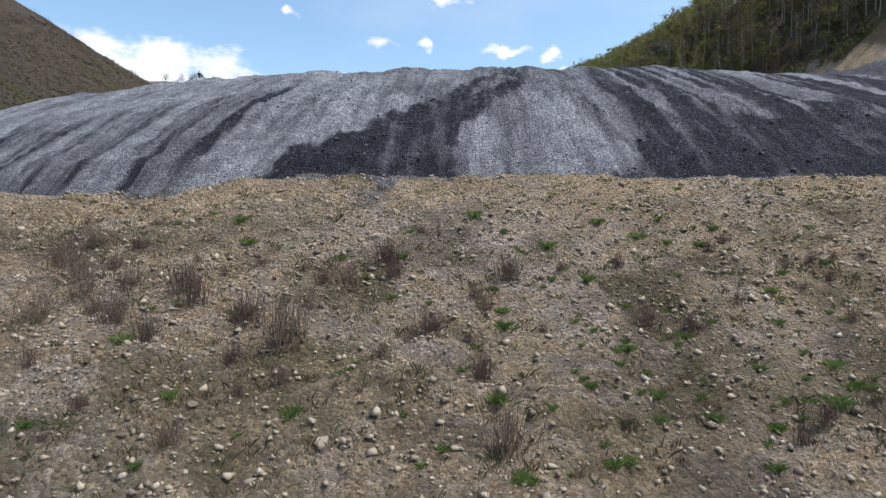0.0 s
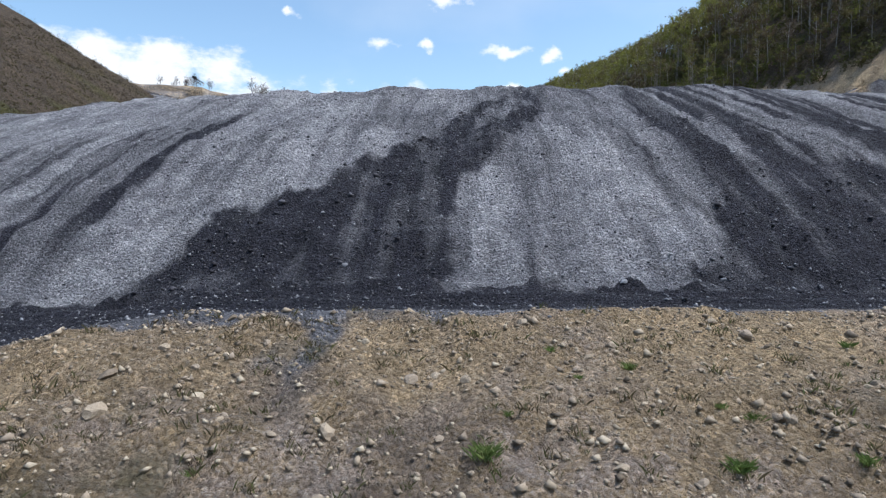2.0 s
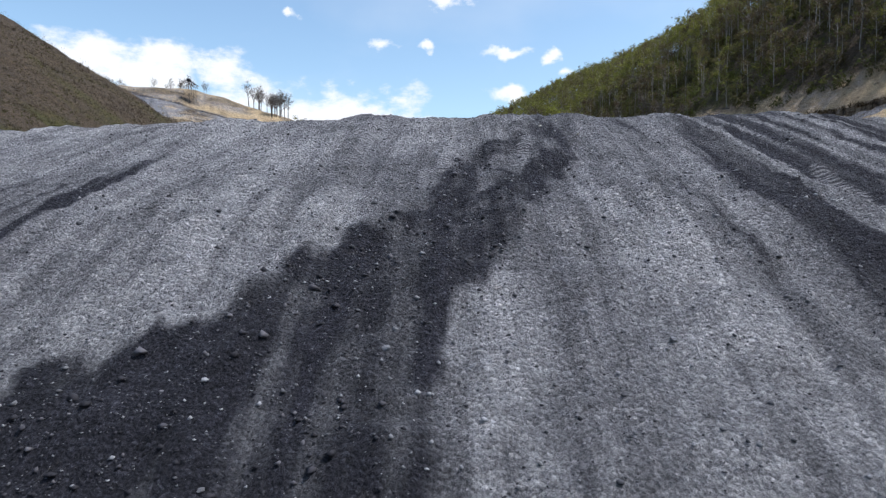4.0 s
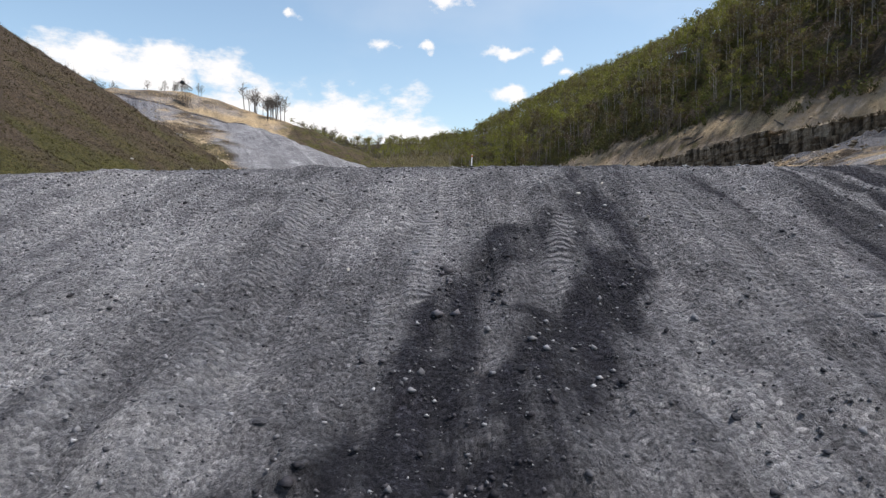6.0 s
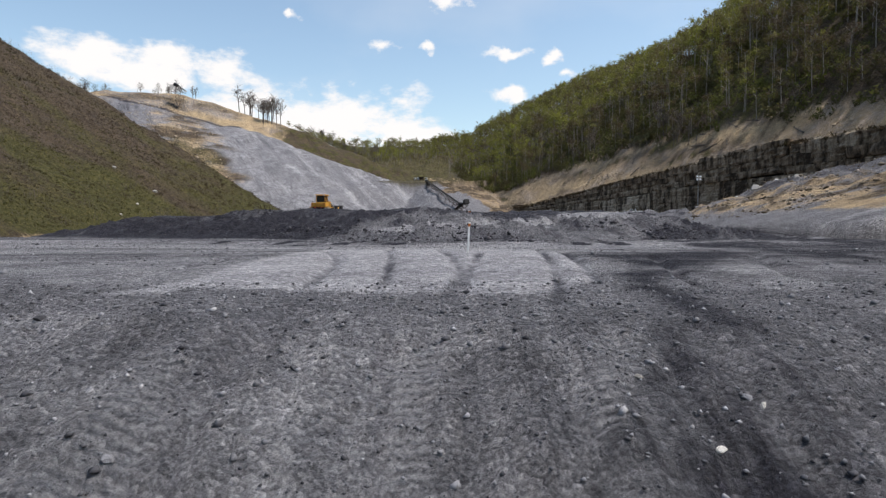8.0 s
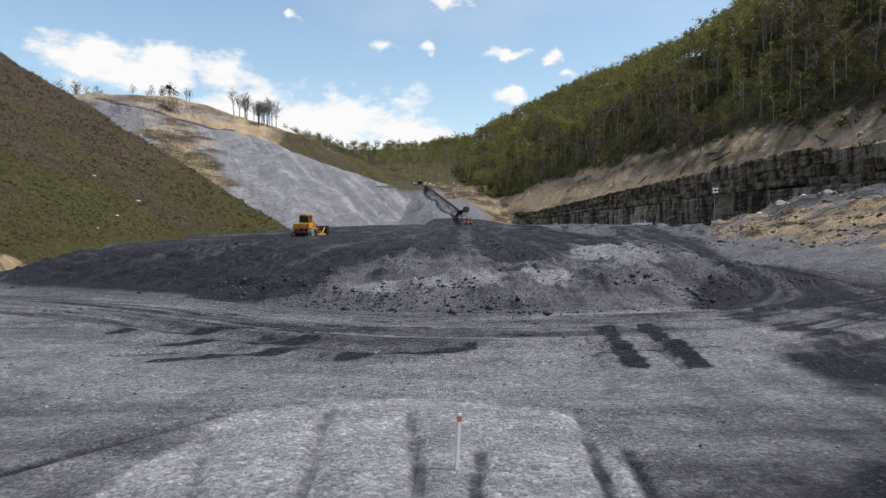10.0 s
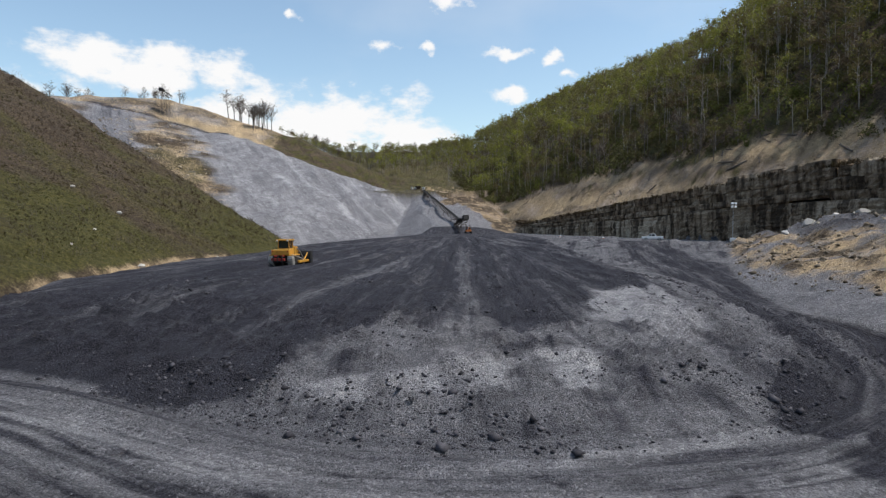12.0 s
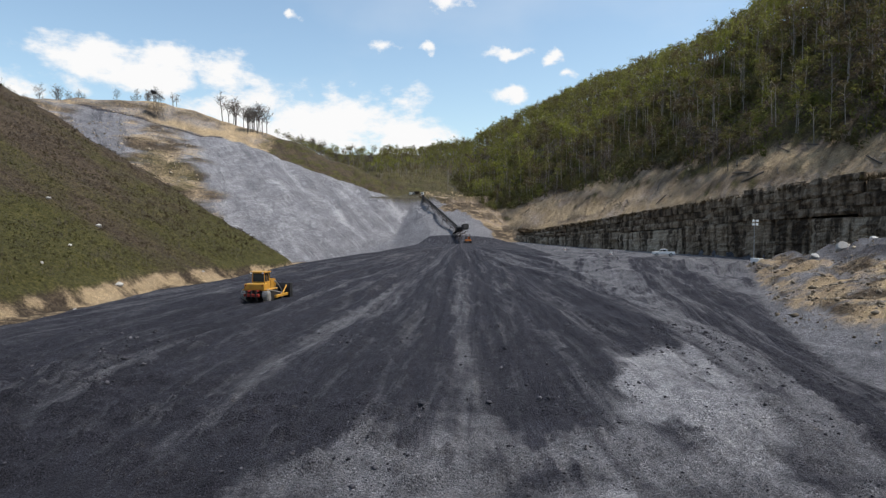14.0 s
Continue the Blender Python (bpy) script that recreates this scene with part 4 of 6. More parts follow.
def chip_kind(r, flat=0.6):
    """An eight-sided splinter of rock."""
    v = np.array([(1, 0, 0), (-1, 0, 0), (0, 1, 0), (0, -1, 0), (0, 0, 1), (0, 0, -1)], float)
    v = v * r.uniform(0.55, 1.1, (6, 1)) + r.uniform(-0.28, 0.28, (6, 3))
    v[:, 2] *= flat
    f = np.array([(0, 2, 4), (2, 1, 4), (1, 3, 4), (3, 0, 4), (2, 0, 5), (1, 2, 5), (3, 1, 5), (0, 3, 5)])
    return v, f


def rock_mesh(seed, mat, flat=0.6):
    r = random.Random(seed)
    bm = bmesh.new()
    bmesh.ops.create_icosphere(bm, subdivisions=2, radius=1.0)
    cuts = [(Vector((r.uniform(-1, 1), r.uniform(-1, 1), r.uniform(-0.6, 1))).normalized(), r.uniform(0.50, 0.85)) for _ in range(9)]
    for v in bm.verts:
        for n, d in cuts:
            over = v.co.dot(n) - d
            if over > 0:
                v.co -= n * over
        v.co += Vector((r.uniform(-1, 1), r.uniform(-1, 1), r.uniform(-1, 1))) * 0.03
        v.co.z *= flat
    bmesh.ops.dissolve_limit(bm, angle_limit=0.12, verts=bm.verts, edges=bm.edges)
    bmesh.ops.triangulate(bm, faces=bm.faces)
    return mesh_of(bm, "rock", mat)


CHIPS = [chip_kind(rng, f) for f in (0.4, 0.5, 0.6, 0.7, 0.5, 0.8)]


def gravel(name, n, xr, yr, sizes, mat, label, keep=None):
    x, y = rng.uniform(*xr, n), rng.uniform(*yr, n)
    if keep is not None:
        k = keep(x, y)
        x, y = x[k], y[k]
    n = len(x)
    size = np.clip(rng.lognormal(math.log(sizes[0]), sizes[1], n), 0.012, sizes[2])
    z = height(x[None], y[None])[0] + size * 0.12
    v, f = scatter(CHIPS, x, y, z, size, rng.uniform(0, 6.28, n), rng.integers(0, len(CHIPS), n))
    return tagged(new(name, joined(name, v, f, mat)), label, "gravel", kind="stuff")


def on_scree(x, y):
    return y < bench_edge(x)[0] + 0.2 + 0.6 * vnoise(x * 1.3, y * 1.3, 77)


def off_scree(x, y):
    return y > bench_edge(x)[0] - 0.3


gravel("scree", 40000, (-18, 19), (4.5, 26.5), (0.034, 0.60, 0.17), SANDSTONE, "loose buff sandstone rubble on the weedy slope", on_scree)
gravel("shale_gravel", 40000, (-17, 20), (24.5, 58), (0.026, 0.55, 0.12), SHALE, "loose grey shale chips on the dozed face", off_scree)
gravel("shale_gravel", 9000, (-30, 34), (58, 92), (0.03, 0.5, 0.16), SHALE, "loose grey shale chips on the rolled pad",
       lambda x, y: (vnoise(x * 0.3, y * 0.5, 78) > -0.1) & ~inside(ROLLED, x, y))
gravel("coal_refuse", 12000, (-34, 34), (86, 135), (0.065, 0.55, 0.38), COALROCK, "lumps of dark refuse on the black bank",
       lambda x, y: (vnoise(x * 0.25, y * 0.25, 79) + 0.5 * vnoise(x, y, 80) > 0.02) & (y > foot2(x) - 1))

ROCKS = [rock_mesh(s, SANDSTONE, f) for s, f in ((1, 0.55), (2, 0.7), (3, 0.4), (4, 0.6), (5, 0.5), (6, 0.75))]
GREY_ROCKS = [rock_mesh(s, SHALE, f) for s, f in ((11, 0.5), (12, 0.65), (13, 0.45))]
BOULDERS = [rock_mesh(s, PALE_ROCK, f) for s, f in ((21, 0.6), (22, 0.7), (23, 0.5), (24, 0.65))]
BIG_ROCKS = [(-2.2, 10.7, 0.24), (-2.1, 19.3, 0.34), (-5.9, 21.4, 0.26), (-6.2, 22.3, 0.24), (-1.7, 21.3, 0.24), (7.3, 24.3, 0.22), (3.9, 17.4, 0.22),
             (2.2, 24.4, 0.16), (-4.4, 22.2, 0.2), (-0.3, 23.0, 0.19), (6.8, 21.6, 0.15), (3.5, 23.5, 0.16)]


def put_rock(meshes, x, y, r, label, group, tilt=14):
    ob = new("rock", random.choice(meshes))
    ob.matrix_basis = pose(x, y, ground_z(x, y) + 0.10 * r, random.uniform(-tilt, tilt) + 12, random.uniform(-tilt, tilt), random.uniform(0, 360)) @ Matrix.Diagonal((r, r * random.uniform(0.65, 1), r, 1))
    return tagged(ob, label, "rock", group)


for x, y, r in BIG_ROCKS:
    put_rock(ROCKS, x, y, r, "flat buff sandstone block lying on the rubble slope", "sandstone blocks")
for k in range(150):
    x = random.uniform(-14, 15)
    y = float(bench_edge(np.array(x))[0]) - random.uniform(0.4, 15) * random.random() ** 0.4
    put_rock(ROCKS, x, y, random.uniform(0.07, 0.15), "small buff sandstone rock in the rubble slope", "sandstone rocks")
for k in range(70):
    x = random.uniform(-12, 14)
    put_rock(GREY_ROCKS, x, random.uniform(29, 56) + float(bow(np.array(x))), random.uniform(0.06, 0.15), "grey shale lump on the dozed slope", "shale lumps")
for x, y in ((5.6, 51.0), (5.0, 52.4), (6.5, 51.7), (-0.9, 47.2), (6.9, 48.6)):
    put_rock(BOULDERS, x, y, 0.09, "pale broken stone on the black track", "pale stones")

gravel("coal_lumps", 7000, (-11, 6), (29, 48), (0.045, 0.6, 0.24), COALROCK, "black lumps of refuse in the tipped tongue",
       lambda x, y: (inside(COAL_A_LOW, x, y) | inside(COAL_A_UP, x, y)) & (vnoise(x * 0.5, y * 0.5, 85) + 0.5 * vnoise(x * 2, y * 2, 86) > 0.02))
gravel("coal_lumps", 4000, (8, 32), (28, 44), (0.045, 0.6, 0.22), COALROCK, "black lumps of refuse on the dark flank", lambda x, y: inside(COAL_B, x, y))
gravel("coal_lumps", 7000, (-18, 24), (86, 100), (0.06, 0.65, 0.42), COALROCK, "dark clods pushed up round the foot of the bank",
       lambda x, y: (y > foot2(x) - 0.5) & (y < foot2(x) + 7) & (vnoise(x * 0.3, y * 0.3, 87) + 0.4 * vnoise(x * 1.2, y * 1.2, 88) > 0.0))


# ---------- plants ----------
def leaf_material(name, stops, rough=0.75, speck=0.45, crown=0.0):
    """Leaves and stalks that let some light through; crown: how much whole trees differ."""
    m, nt, b = material(name, rough)
    geo, info = nt.nodes.new("ShaderNodeNewGeometry"), nt.nodes.new("ShaderNodeObjectInfo")
    co = object_coords(nt)
    broad = noise_node(nt, 0.045, 6, 0.72, co)
    pick = math_node(nt, "MULTIPLY_ADD", geo.outputs["Random Per Island"], speck, math_node(nt, "MULTIPLY_ADD", broad, 1.5, -0.5))
    pick = math_node(nt, "ADD", pick, math_node(nt, "MULTIPLY_ADD", info.outputs["Random"], 0.5, -0.2))
    if crown:
        flat = nt.nodes.new("ShaderNodeMapping")
        flat.inputs["Scale"].default_value = (1, 1, 0.25)
        nt.links.new(co, flat.inputs["Vector"])
        cell = nt.nodes.new("ShaderNodeTexVoronoi")
        cell.inputs["Scale"].default_value = 0.14
        nt.links.new(flat.outputs["Vector"], cell.inputs["Vector"])
        one = nt.nodes.new("ShaderNodeSeparateColor")
        nt.links.new(cell.outputs["Color"], one.inputs["Color"])
        pick = math_node(nt, "ADD", pick, math_node(nt, "MULTIPLY_ADD", one.outputs["Red"], crown, -0.5 * crown))
    col = ramp_node(nt, pick, stops)
    nt.links.new(col, b.inputs["Base Color"])
    b.inputs["Specular IOR Level"].default_value = 0.15
    thin, both = nt.nodes.new("ShaderNodeBsdfTranslucent"), nt.nodes.new("ShaderNodeMixShader")
    nt.links.new(col, thin.inputs["Color"])
    both.inputs["Fac"].default_value = 0.38
    nt.links.new(b.outputs["BSDF"], both.inputs[1]), nt.links.new(thin.outputs["BSDF"], both.inputs[2])
    nt.links.new(both.outputs["Shader"], next(n for n in nt.nodes if n.type == "OUTPUT_MATERIAL").inputs["Surface"])
    return m


SPRING = leaf_material("spring leaves", [(0.0, (0.105, 0.078, 0.050)), (0.25, (0.135, 0.108, 0.052)), (0.5, (0.17, 0.165, 0.045)), (0.75, (0.21, 0.215, 0.05)), (1.0, (0.29, 0.30, 0.06))], speck=0.16, crown=0.75)
BARK = plain("bark", (0.24, 0.215, 0.185), 0.9, vary=0.4, scale=1.5)
TWIG = plain("bare twigs", (0.115, 0.098, 0.085), 0.9, vary=0.3)
GRASS = leaf_material("grass blades", [(0.0, (0.095, 0.14, 0.042)), (0.5, (0.15, 0.22, 0.06)), (1.0, (0.25, 0.28, 0.11))])
DRY = leaf_material("dead stalks", [(0.0, (0.15, 0.095, 0.085)), (0.5, (0.22, 0.155, 0.13)), (1.0, (0.30, 0.25, 0.17))])
SCRUB = leaf_material("scrub", [(0.0, (0.052, 0.036, 0.024)), (0.35, (0.070, 0.052, 0.030)), (0.6, (0.066, 0.064, 0.020)), (1.0, (0.090, 0.092, 0.026))], speck=0.22)


def stem(vs, fs, a, b, ra, rb, sides=4):
    """A tapered stem added to lists of corners and triangles."""
    a, b = np.array(a, float), np.array(b, float)
    d = (b - a) / (np.linalg.norm(b - a) + 1e-9)
    u = np.cross(d, (0.3, 0.9, 0.2))
    u /= np.linalg.norm(u)
    w = np.cross(d, u)
    k = len(vs)
    for c, r in ((a, ra), (b, rb)):
        for i in range(sides):
            t = 2 * math.pi * i / sides
            vs.append(c + r * (u * math.cos(t) + w * math.sin(t)))
    for i in range(sides):
        j = (i + 1) % sides
        fs.extend([(k + i, k + j, k + sides + j), (k + i, k + sides + j, k + sides + i)])


def tree_kind(seed, leaves, tall=16.0, bare=False):
    """Trunk and limbs, and a loose crown of leaf sprays: two pairs of arrays."""
    r = random.Random(seed)
    vs, fs, tips = [], [], []
    top = np.array([r.uniform(-0.9, 0.9), r.uniform(-0.9, 0.9), tall * 0.84])
    mid = top * (0.5, 0.3, 0.48)
    stem(vs, fs, (0, 0, -0.6), mid, 0.26, 0.19, 5)
    stem(vs, fs, mid, top, 0.19, 0.06, 5)
    for i in range(11 if bare else 9):
        s = 0.42 + 0.56 * (i + r.random()) / (10 if bare else 9)
        base = mid + (top - mid) * max(0, (s - 0.48) / 0.52) if s > 0.48 else mid * (s / 0.48)
        ang, reach = i * 2.4 + r.uniform(-0.5, 0.5), tall * r.uniform(0.13, 0.24) * (1.30 - 0.7 * s) * (1.3 if bare else 1.0)
        tip = base + np.array([math.cos(ang) * reach, math.sin(ang) * reach, reach * r.uniform(0.7, 1.4)])
        stem(vs, fs, base, tip, 0.12 if bare else 0.085, 0.05 if bare else 0.025, 3)
        tips.append((base, tip))
        for _ in range(9 if bare else i % 2):
            q = base + (tip - base) * r.uniform(0.35, 0.95)
            e = q + np.array([r.gauss(0, 1), r.gauss(0, 1), abs(r.gauss(0.9, 0.6))]) * tall * (0.085 if bare else 0.055)
            stem(vs, fs, q, e, 0.06 if bare else 0.04, 0.035 if bare else 0.014, 3)
            tips.append((q, e))
    # leaf sprays gather in clumps at the limbs' ends
    cv, cf = [], []
    clumps = max(1, leaves // 13)
    for _ in range(clumps):
        a, b = r.choice(tips)
        heart = a + (b - a) * r.uniform(0.6, 1.15)
        girth = tall * r.uniform(0.035, 0.06)
        for _ in range(13 if leaves else 0):
            c = heart + np.array([r.gauss(0, 1), r.gauss(0, 1), r.gauss(0.2, 0.65)]) * girth
            n = Vector(c - heart).normalized() + Vector((r.gauss(0, 0.6), r.gauss(0, 0.6), r.gauss(0.7, 0.6)))
            n.normalize()
            u = n.orthogonal().normalized()
            w = n.cross(u)
            t, size = r.uniform(0, 6.28), tall * r.uniform(0.013, 0.027)
            k = len(cv)
            for i in range(3):
                p = u * math.cos(t + i * 2.1) + w * math.sin(t + i * 2.1)
                cv.append(c + np.array(p) * size * r.uniform(0.7, 1.3))
            cf.append((k, k + 1, k + 2))
    return (np.array(vs), np.array(fs)), ((np.array(cv), np.array(cf)) if leaves else None)


TREES = [tree_kind(s, n, 20.0) for s, n in ((1, 420), (2, 340), (3, 480), (4, 170), (5, 370), (6, 80))]
BARE = [tree_kind(s, 0, 14.0, True) for s in (31, 32, 33)]


def wood_edge(y):
    return np.interp(y, RIGHT[:, 0], RIGHT[:, 1]) + wood_up(y)


def woods():
    n = 9000
    y = rng.uniform(175, 800, n)
    x = rng.uniform(-60, 290, n)
    rx = np.interp(y, RIGHT[:, 0], RIGHT[:, 3])
    ok = (x > wood_edge(y) + 3 * vnoise(x * 0.1, y * 0.1, 5)) & (x < rx + 22)
    back = (y > 600) & (x > -60)
    ok |= back & (x < rx)
    # thin out so that no two stand closer than a few metres
    x, y = x[ok], y[ok]
    seen, keep = set(), []
    for i in range(len(x)):
        cell = (int(x[i] // 5.4), int(y[i] // 5.8))
        if cell not in seen:
            seen.add(cell)
            keep.append(i)
    x, y = x[keep], y[keep]
    # the far skyline at the valley's head and along the left brow
    bx = rng.uniform(-135, 0, 430)
    by = rng.uniform(550, 690, 430)
    return np.concatenate([x, bx]), np.concatenate([y, by])


def plant_woods():
    x, y = woods()
    z = height(x[None], y[None])[0]
    n = len(x)
    size = rng.uniform(0.62, 1.05, n) * np.interp(x - wood_edge(y), [0, 14, 40], [0.55, 0.8, 1.0])
    turn, pick = rng.uniform(0, 6.28, n), rng.integers(0, len(TREES), n)
    near = np.argsort(np.abs(x - wood_edge(y) - 4) + 0.25 * np.clip(y - 210, 0, 900) + 400 * (y < 190))[:230]
    single = np.zeros(n, bool)
    single[near] = True
    trunks = [joined("trunk", *t[0], BARK) for t in TREES]
    crowns = [joined("crown", *t[1], SPRING) for t in TREES]
    for i in near:
        root = new("tree")
        root.matrix_basis = pose(x[i], y[i], z[i], 0, 0, math.degrees(turn[i])) @ Matrix.Diagonal((size[i], size[i], size[i], 1))
        thin = pick[i] in (3, 5)
        tagged(root, "slender woodland tree with few opening leaves on the cut's edge" if thin else "woodland tree in fresh yellow-green spring leaf on the hillside", "tree", "hillside trees")
        for name, me in (("trunk", trunks[pick[i]]), ("crown", crowns[pick[i]])):
            new(name, me).parent = root
    s = ~single
    for name, kinds, mat in (("woods_trunks", [t[0] for t in TREES], BARK), ("woods", [t[1] for t in TREES], SPRING)):
        v, f = scatter(kinds, x[s], y[s], z[s], size[s], turn[s], pick[s])
        tagged(new(name, joined(name, v, f, mat)), "grey trunks of the far hillside woods" if "trunks" in name else "far hillside woods in thin yellow-green spring leaf", "woods", kind="stuff")


plant_woods()


def tuft_kind(seed, blades, spread_, tall, width):
    r = random.Random(seed)
    v, f = [], []
    for _ in range(blades):
        a, d = r.uniform(0, 6.28), abs(r.gauss(0, spread_))
        c = np.array([math.cos(a) * d, math.sin(a) * d, 0])
        lean = np.array([r.gauss(0, 0.35), r.gauss(0, 0.35), 1]) * tall * r.uniform(0.45, 1.1)
        t = r.uniform(0, 6.28)
        side = np.array([math.cos(t), math.sin(t), 0]) * width * r.uniform(0.6, 1.3)
        k = len(v)
        v.extend([c - side, c + side, c + lean * 0.55 + side * 0.8, c + lean * (1, 1, 0.96) + np.array([lean[0], lean[1], 0]) * 0.5])
        f.extend([(k, k + 1, k + 2), (k, k + 2, k + 3)])
    return np.array(v), np.array(f)


def shrub_kind(seed, n=60, tall=1.0):
    """A dead weed: many thin forking stalks."""
    r = random.Random(seed)
    v, f = [], []
    for _ in range(n):
        a = r.uniform(0, 6.28)
        p = np.array([r.gauss(0, 0.22), r.gauss(0, 0.22), -0.03])
        q = p + np.array([math.cos(a) * r.uniform(0.05, 0.3), math.sin(a) * r.uniform(0.05, 0.3), r.uniform(0.35, 1.0)]) * tall
        stem(v, f, p, q, 0.010, 0.005, 3)
        for _ in range(2):
            s = p + (q - p) * r.uniform(0.4, 0.9)
            e = s + np.array([r.gauss(0, 0.12), r.gauss(0, 0.12), r.uniform(0.05, 0.22)]) * tall
            stem(v, f, s, e, 0.006, 0.003, 3)
    return np.array(v), np.array(f)


GREEN_AT = [(-5.2, 9.8), (-7.1, 14.3), (1.5, 14.1), (3.5, 13.6), (3.9, 13.1), (3.0, 11.8), (2.1, 11.1), (1.1, 11.7), (4.3, 11.7), (6.8, 11.6), (8.4, 12.0), (3.2, 10.0), (5.8, 10.1), (-7.2, 13.1),
            (-5.3, 11.3), (-2.9, 11.2), (-0.4, 9.9), (0.0, 10.4), (7.6, 11.2), (8.8, 12.0), (6.9, 12.6), (3.2, 14.2), (5.8, 15.2), (-4.9, 14.3), (4.4, 12.6), (0.4, 12.4), (4.1, 11.0), (8.4, 12.6),
            (4.3, 23.2), (2.7, 23.5), (3.1, 22.6), (-6.0, 18.2), (-4.7, 18.4), (-1.1, 19.7), (5.4, 20.6), (7.5, 20.6), (7.3, 19.8), (6.2, 18.9)]
GREEN_MORE = [(7.1, 18.7), (1.1, 20.6), (-3.0, 17.6), (3.2, 18.1), (9.5, 24.1), (-1.2, 17.4), (8.4, 19.8), (-6.6, 19.3)]
BRUSH_AT = [(-9.2, 15.0), (-6.6, 15.2), (-2.6, 16.3), (-3.6, 13.2), (0.8, 12.4), (1.8, 16.2), (6.0, 14.0), (-0.3, 14.0), (-4.7, 13.9), (-7.8, 13.9), (5.0, 14.3), (1.1, 10.5), (-10.6, 16.7), (-1.6, 17.4),
            (-6.8, 13.5), (-8.6, 14.4), (-9.8, 14.2), (-9.6, 15.8), (-8.2, 15.4), (-6.2, 14.6)]
TUFTS = [joined("grass_tuft", *tuft_kind(s, n, sp, tl, 0.0055), GRASS) for s, n, sp, tl in ((1, 190, 0.12, 0.30), (2, 130, 0.09, 0.24), (3, 240, 0.16, 0.26), (4, 90, 0.07, 0.20))]
SHRUBS = [joined("dead_shrub", *shrub_kind(s, n), DRY) for s, n in ((21, 60), (22, 40), (23, 80))]


def plant(meshes, name, x, y, size, label, category, group):
    ob = new(name, random.choice(meshes))
    ob.matrix_basis = pose(x, y, ground_z(x, y) - 0.01, 0, 0, random.uniform(0, 360)) @ Matrix.Diagonal((size, size, size * random.uniform(0.8, 1.15), 1))
    return tagged(ob, label, category, group)


for x, y in GREEN_AT + GREEN_MORE:
    plant(TUFTS, "grass_tuft", x, y, random.uniform(0.5, 0.9), "bright green grass tuft growing in the rubble", "grass tuft", "grass tufts")
for k in range(140):
    x, y = random.uniform(-10, 13) if k % 3 == 0 else random.uniform(1, 13), random.uniform(6, 16) if k % 4 else random.uniform(14, 22)
    plant(TUFTS, "grass_tuft", x, y, random.uniform(0.3, 0.65), "small green grass tuft growing in the rubble", "grass tuft", "grass tufts")
for x, y in BRUSH_AT:
    plant(SHRUBS, "dead_shrub", x, y, random.uniform(0.6, 1.1), "dead purplish-brown weed stalks standing on the slope", "shrub", "dead weeds")
for k in range(90):
    x, y = random.uniform(-13, 14), random.uniform(7, 20)
    plant(SHRUBS, "dead_shrub", x, y, random.uniform(0.25, 0.55), "small dead brown weed on the slope", "shrub", "dead weeds")
def weeds():
    n = 2600
    x, y = rng.uniform(-16, 17, n), rng.uniform(5, 25.5, n)
    k = on_scree(x, y) & (fbm(x * 0.35, y * 0.5, 4, 57) + 0.4 * vnoise(x * 2, y * 2, 59) > -0.12)
    x, y = x[k], y[k]
    x = np.concatenate([x, rng.uniform(-14, 15, 200)])
    y = np.concatenate([y, rng.uniform(5, 22, 200)])
    n = len(x)
    kinds = [tuft_kind(s, b, 0.10, 0.16, 0.010) for s, b in ((61, 14), (62, 10), (63, 18))]
    v, f = scatter(kinds, x, y, height(x[None], y[None])[0] - 0.01, rng.uniform(0.5, 1.5, n), rng.uniform(0, 6.28, n), rng.integers(0, 3, n))
    tagged(new("weeds", joined("weeds", v, f, WEED)), "low olive and brown weeds sprouting through the rubble", "weeds", kind="stuff")


WEED = leaf_material("weeds", [(0.0, (0.10, 0.072, 0.055)), (0.35, (0.135, 0.11, 0.06)), (0.7, (0.12, 0.14, 0.05)), (1.0, (0.16, 0.20, 0.06))])
weeds()


# ---------- scrub on the hillsides ----------
def scrub(name, n, xr, yr, kinds, sizes, mat, label, keep):
    x, y = rng.uniform(*xr, n), rng.uniform(*yr, n)
    k = keep(x, y)
    x, y = x[k], y[k]
    z = height(x[None], y[None])[0] - 0.05
    n = len(x)
    v, f = scatter(kinds, x, y, z, rng.uniform(*sizes, n), rng.uniform(0, 6.28, n), rng.integers(0, len(kinds), n))
    return tagged(new(name, joined(name, v, f, mat)), label, "scrub", kind="stuff")


CLUMPS = [tuft_kind(s, n, 0.42, 1.0, 0.15) for s, n in ((41, 6), (42, 8), (43, 5))]
STRAWS = [tuft_kind(s, n, 0.5, 0.8, 0.10) for s, n in ((44, 7), (45, 9), (46, 6))]
STRAW = leaf_material("dry straw", [(0.0, (0.10, 0.070, 0.048)), (0.4, (0.22, 0.16, 0.105)), (0.75, (0.32, 0.25, 0.17)), (1.0, (0.16, 0.165, 0.06))], speck=0.3)
STALKS = [shrub_kind(s, 5, 1.0) for s in (51, 52)]


def on_flank(x, y):
    z = zones(x[None], y[None])
    return (z["hill"][0] > 0.6) & (height(x[None], y[None])[0] > 14.5) & (vnoise(x * 0.08, y * 0.08, 44) + 0.6 * vnoise(x * 0.4, y * 0.4, 45) > -0.34)


def on_cut(x, y):
    cx = np.interp(y, RIGHT[:, 0], RIGHT[:, 1])
    return (x > cx + 1) & (x < wood_edge(y) + 30) & (vnoise(x * 0.1, y * 0.1, 46) > -0.3)


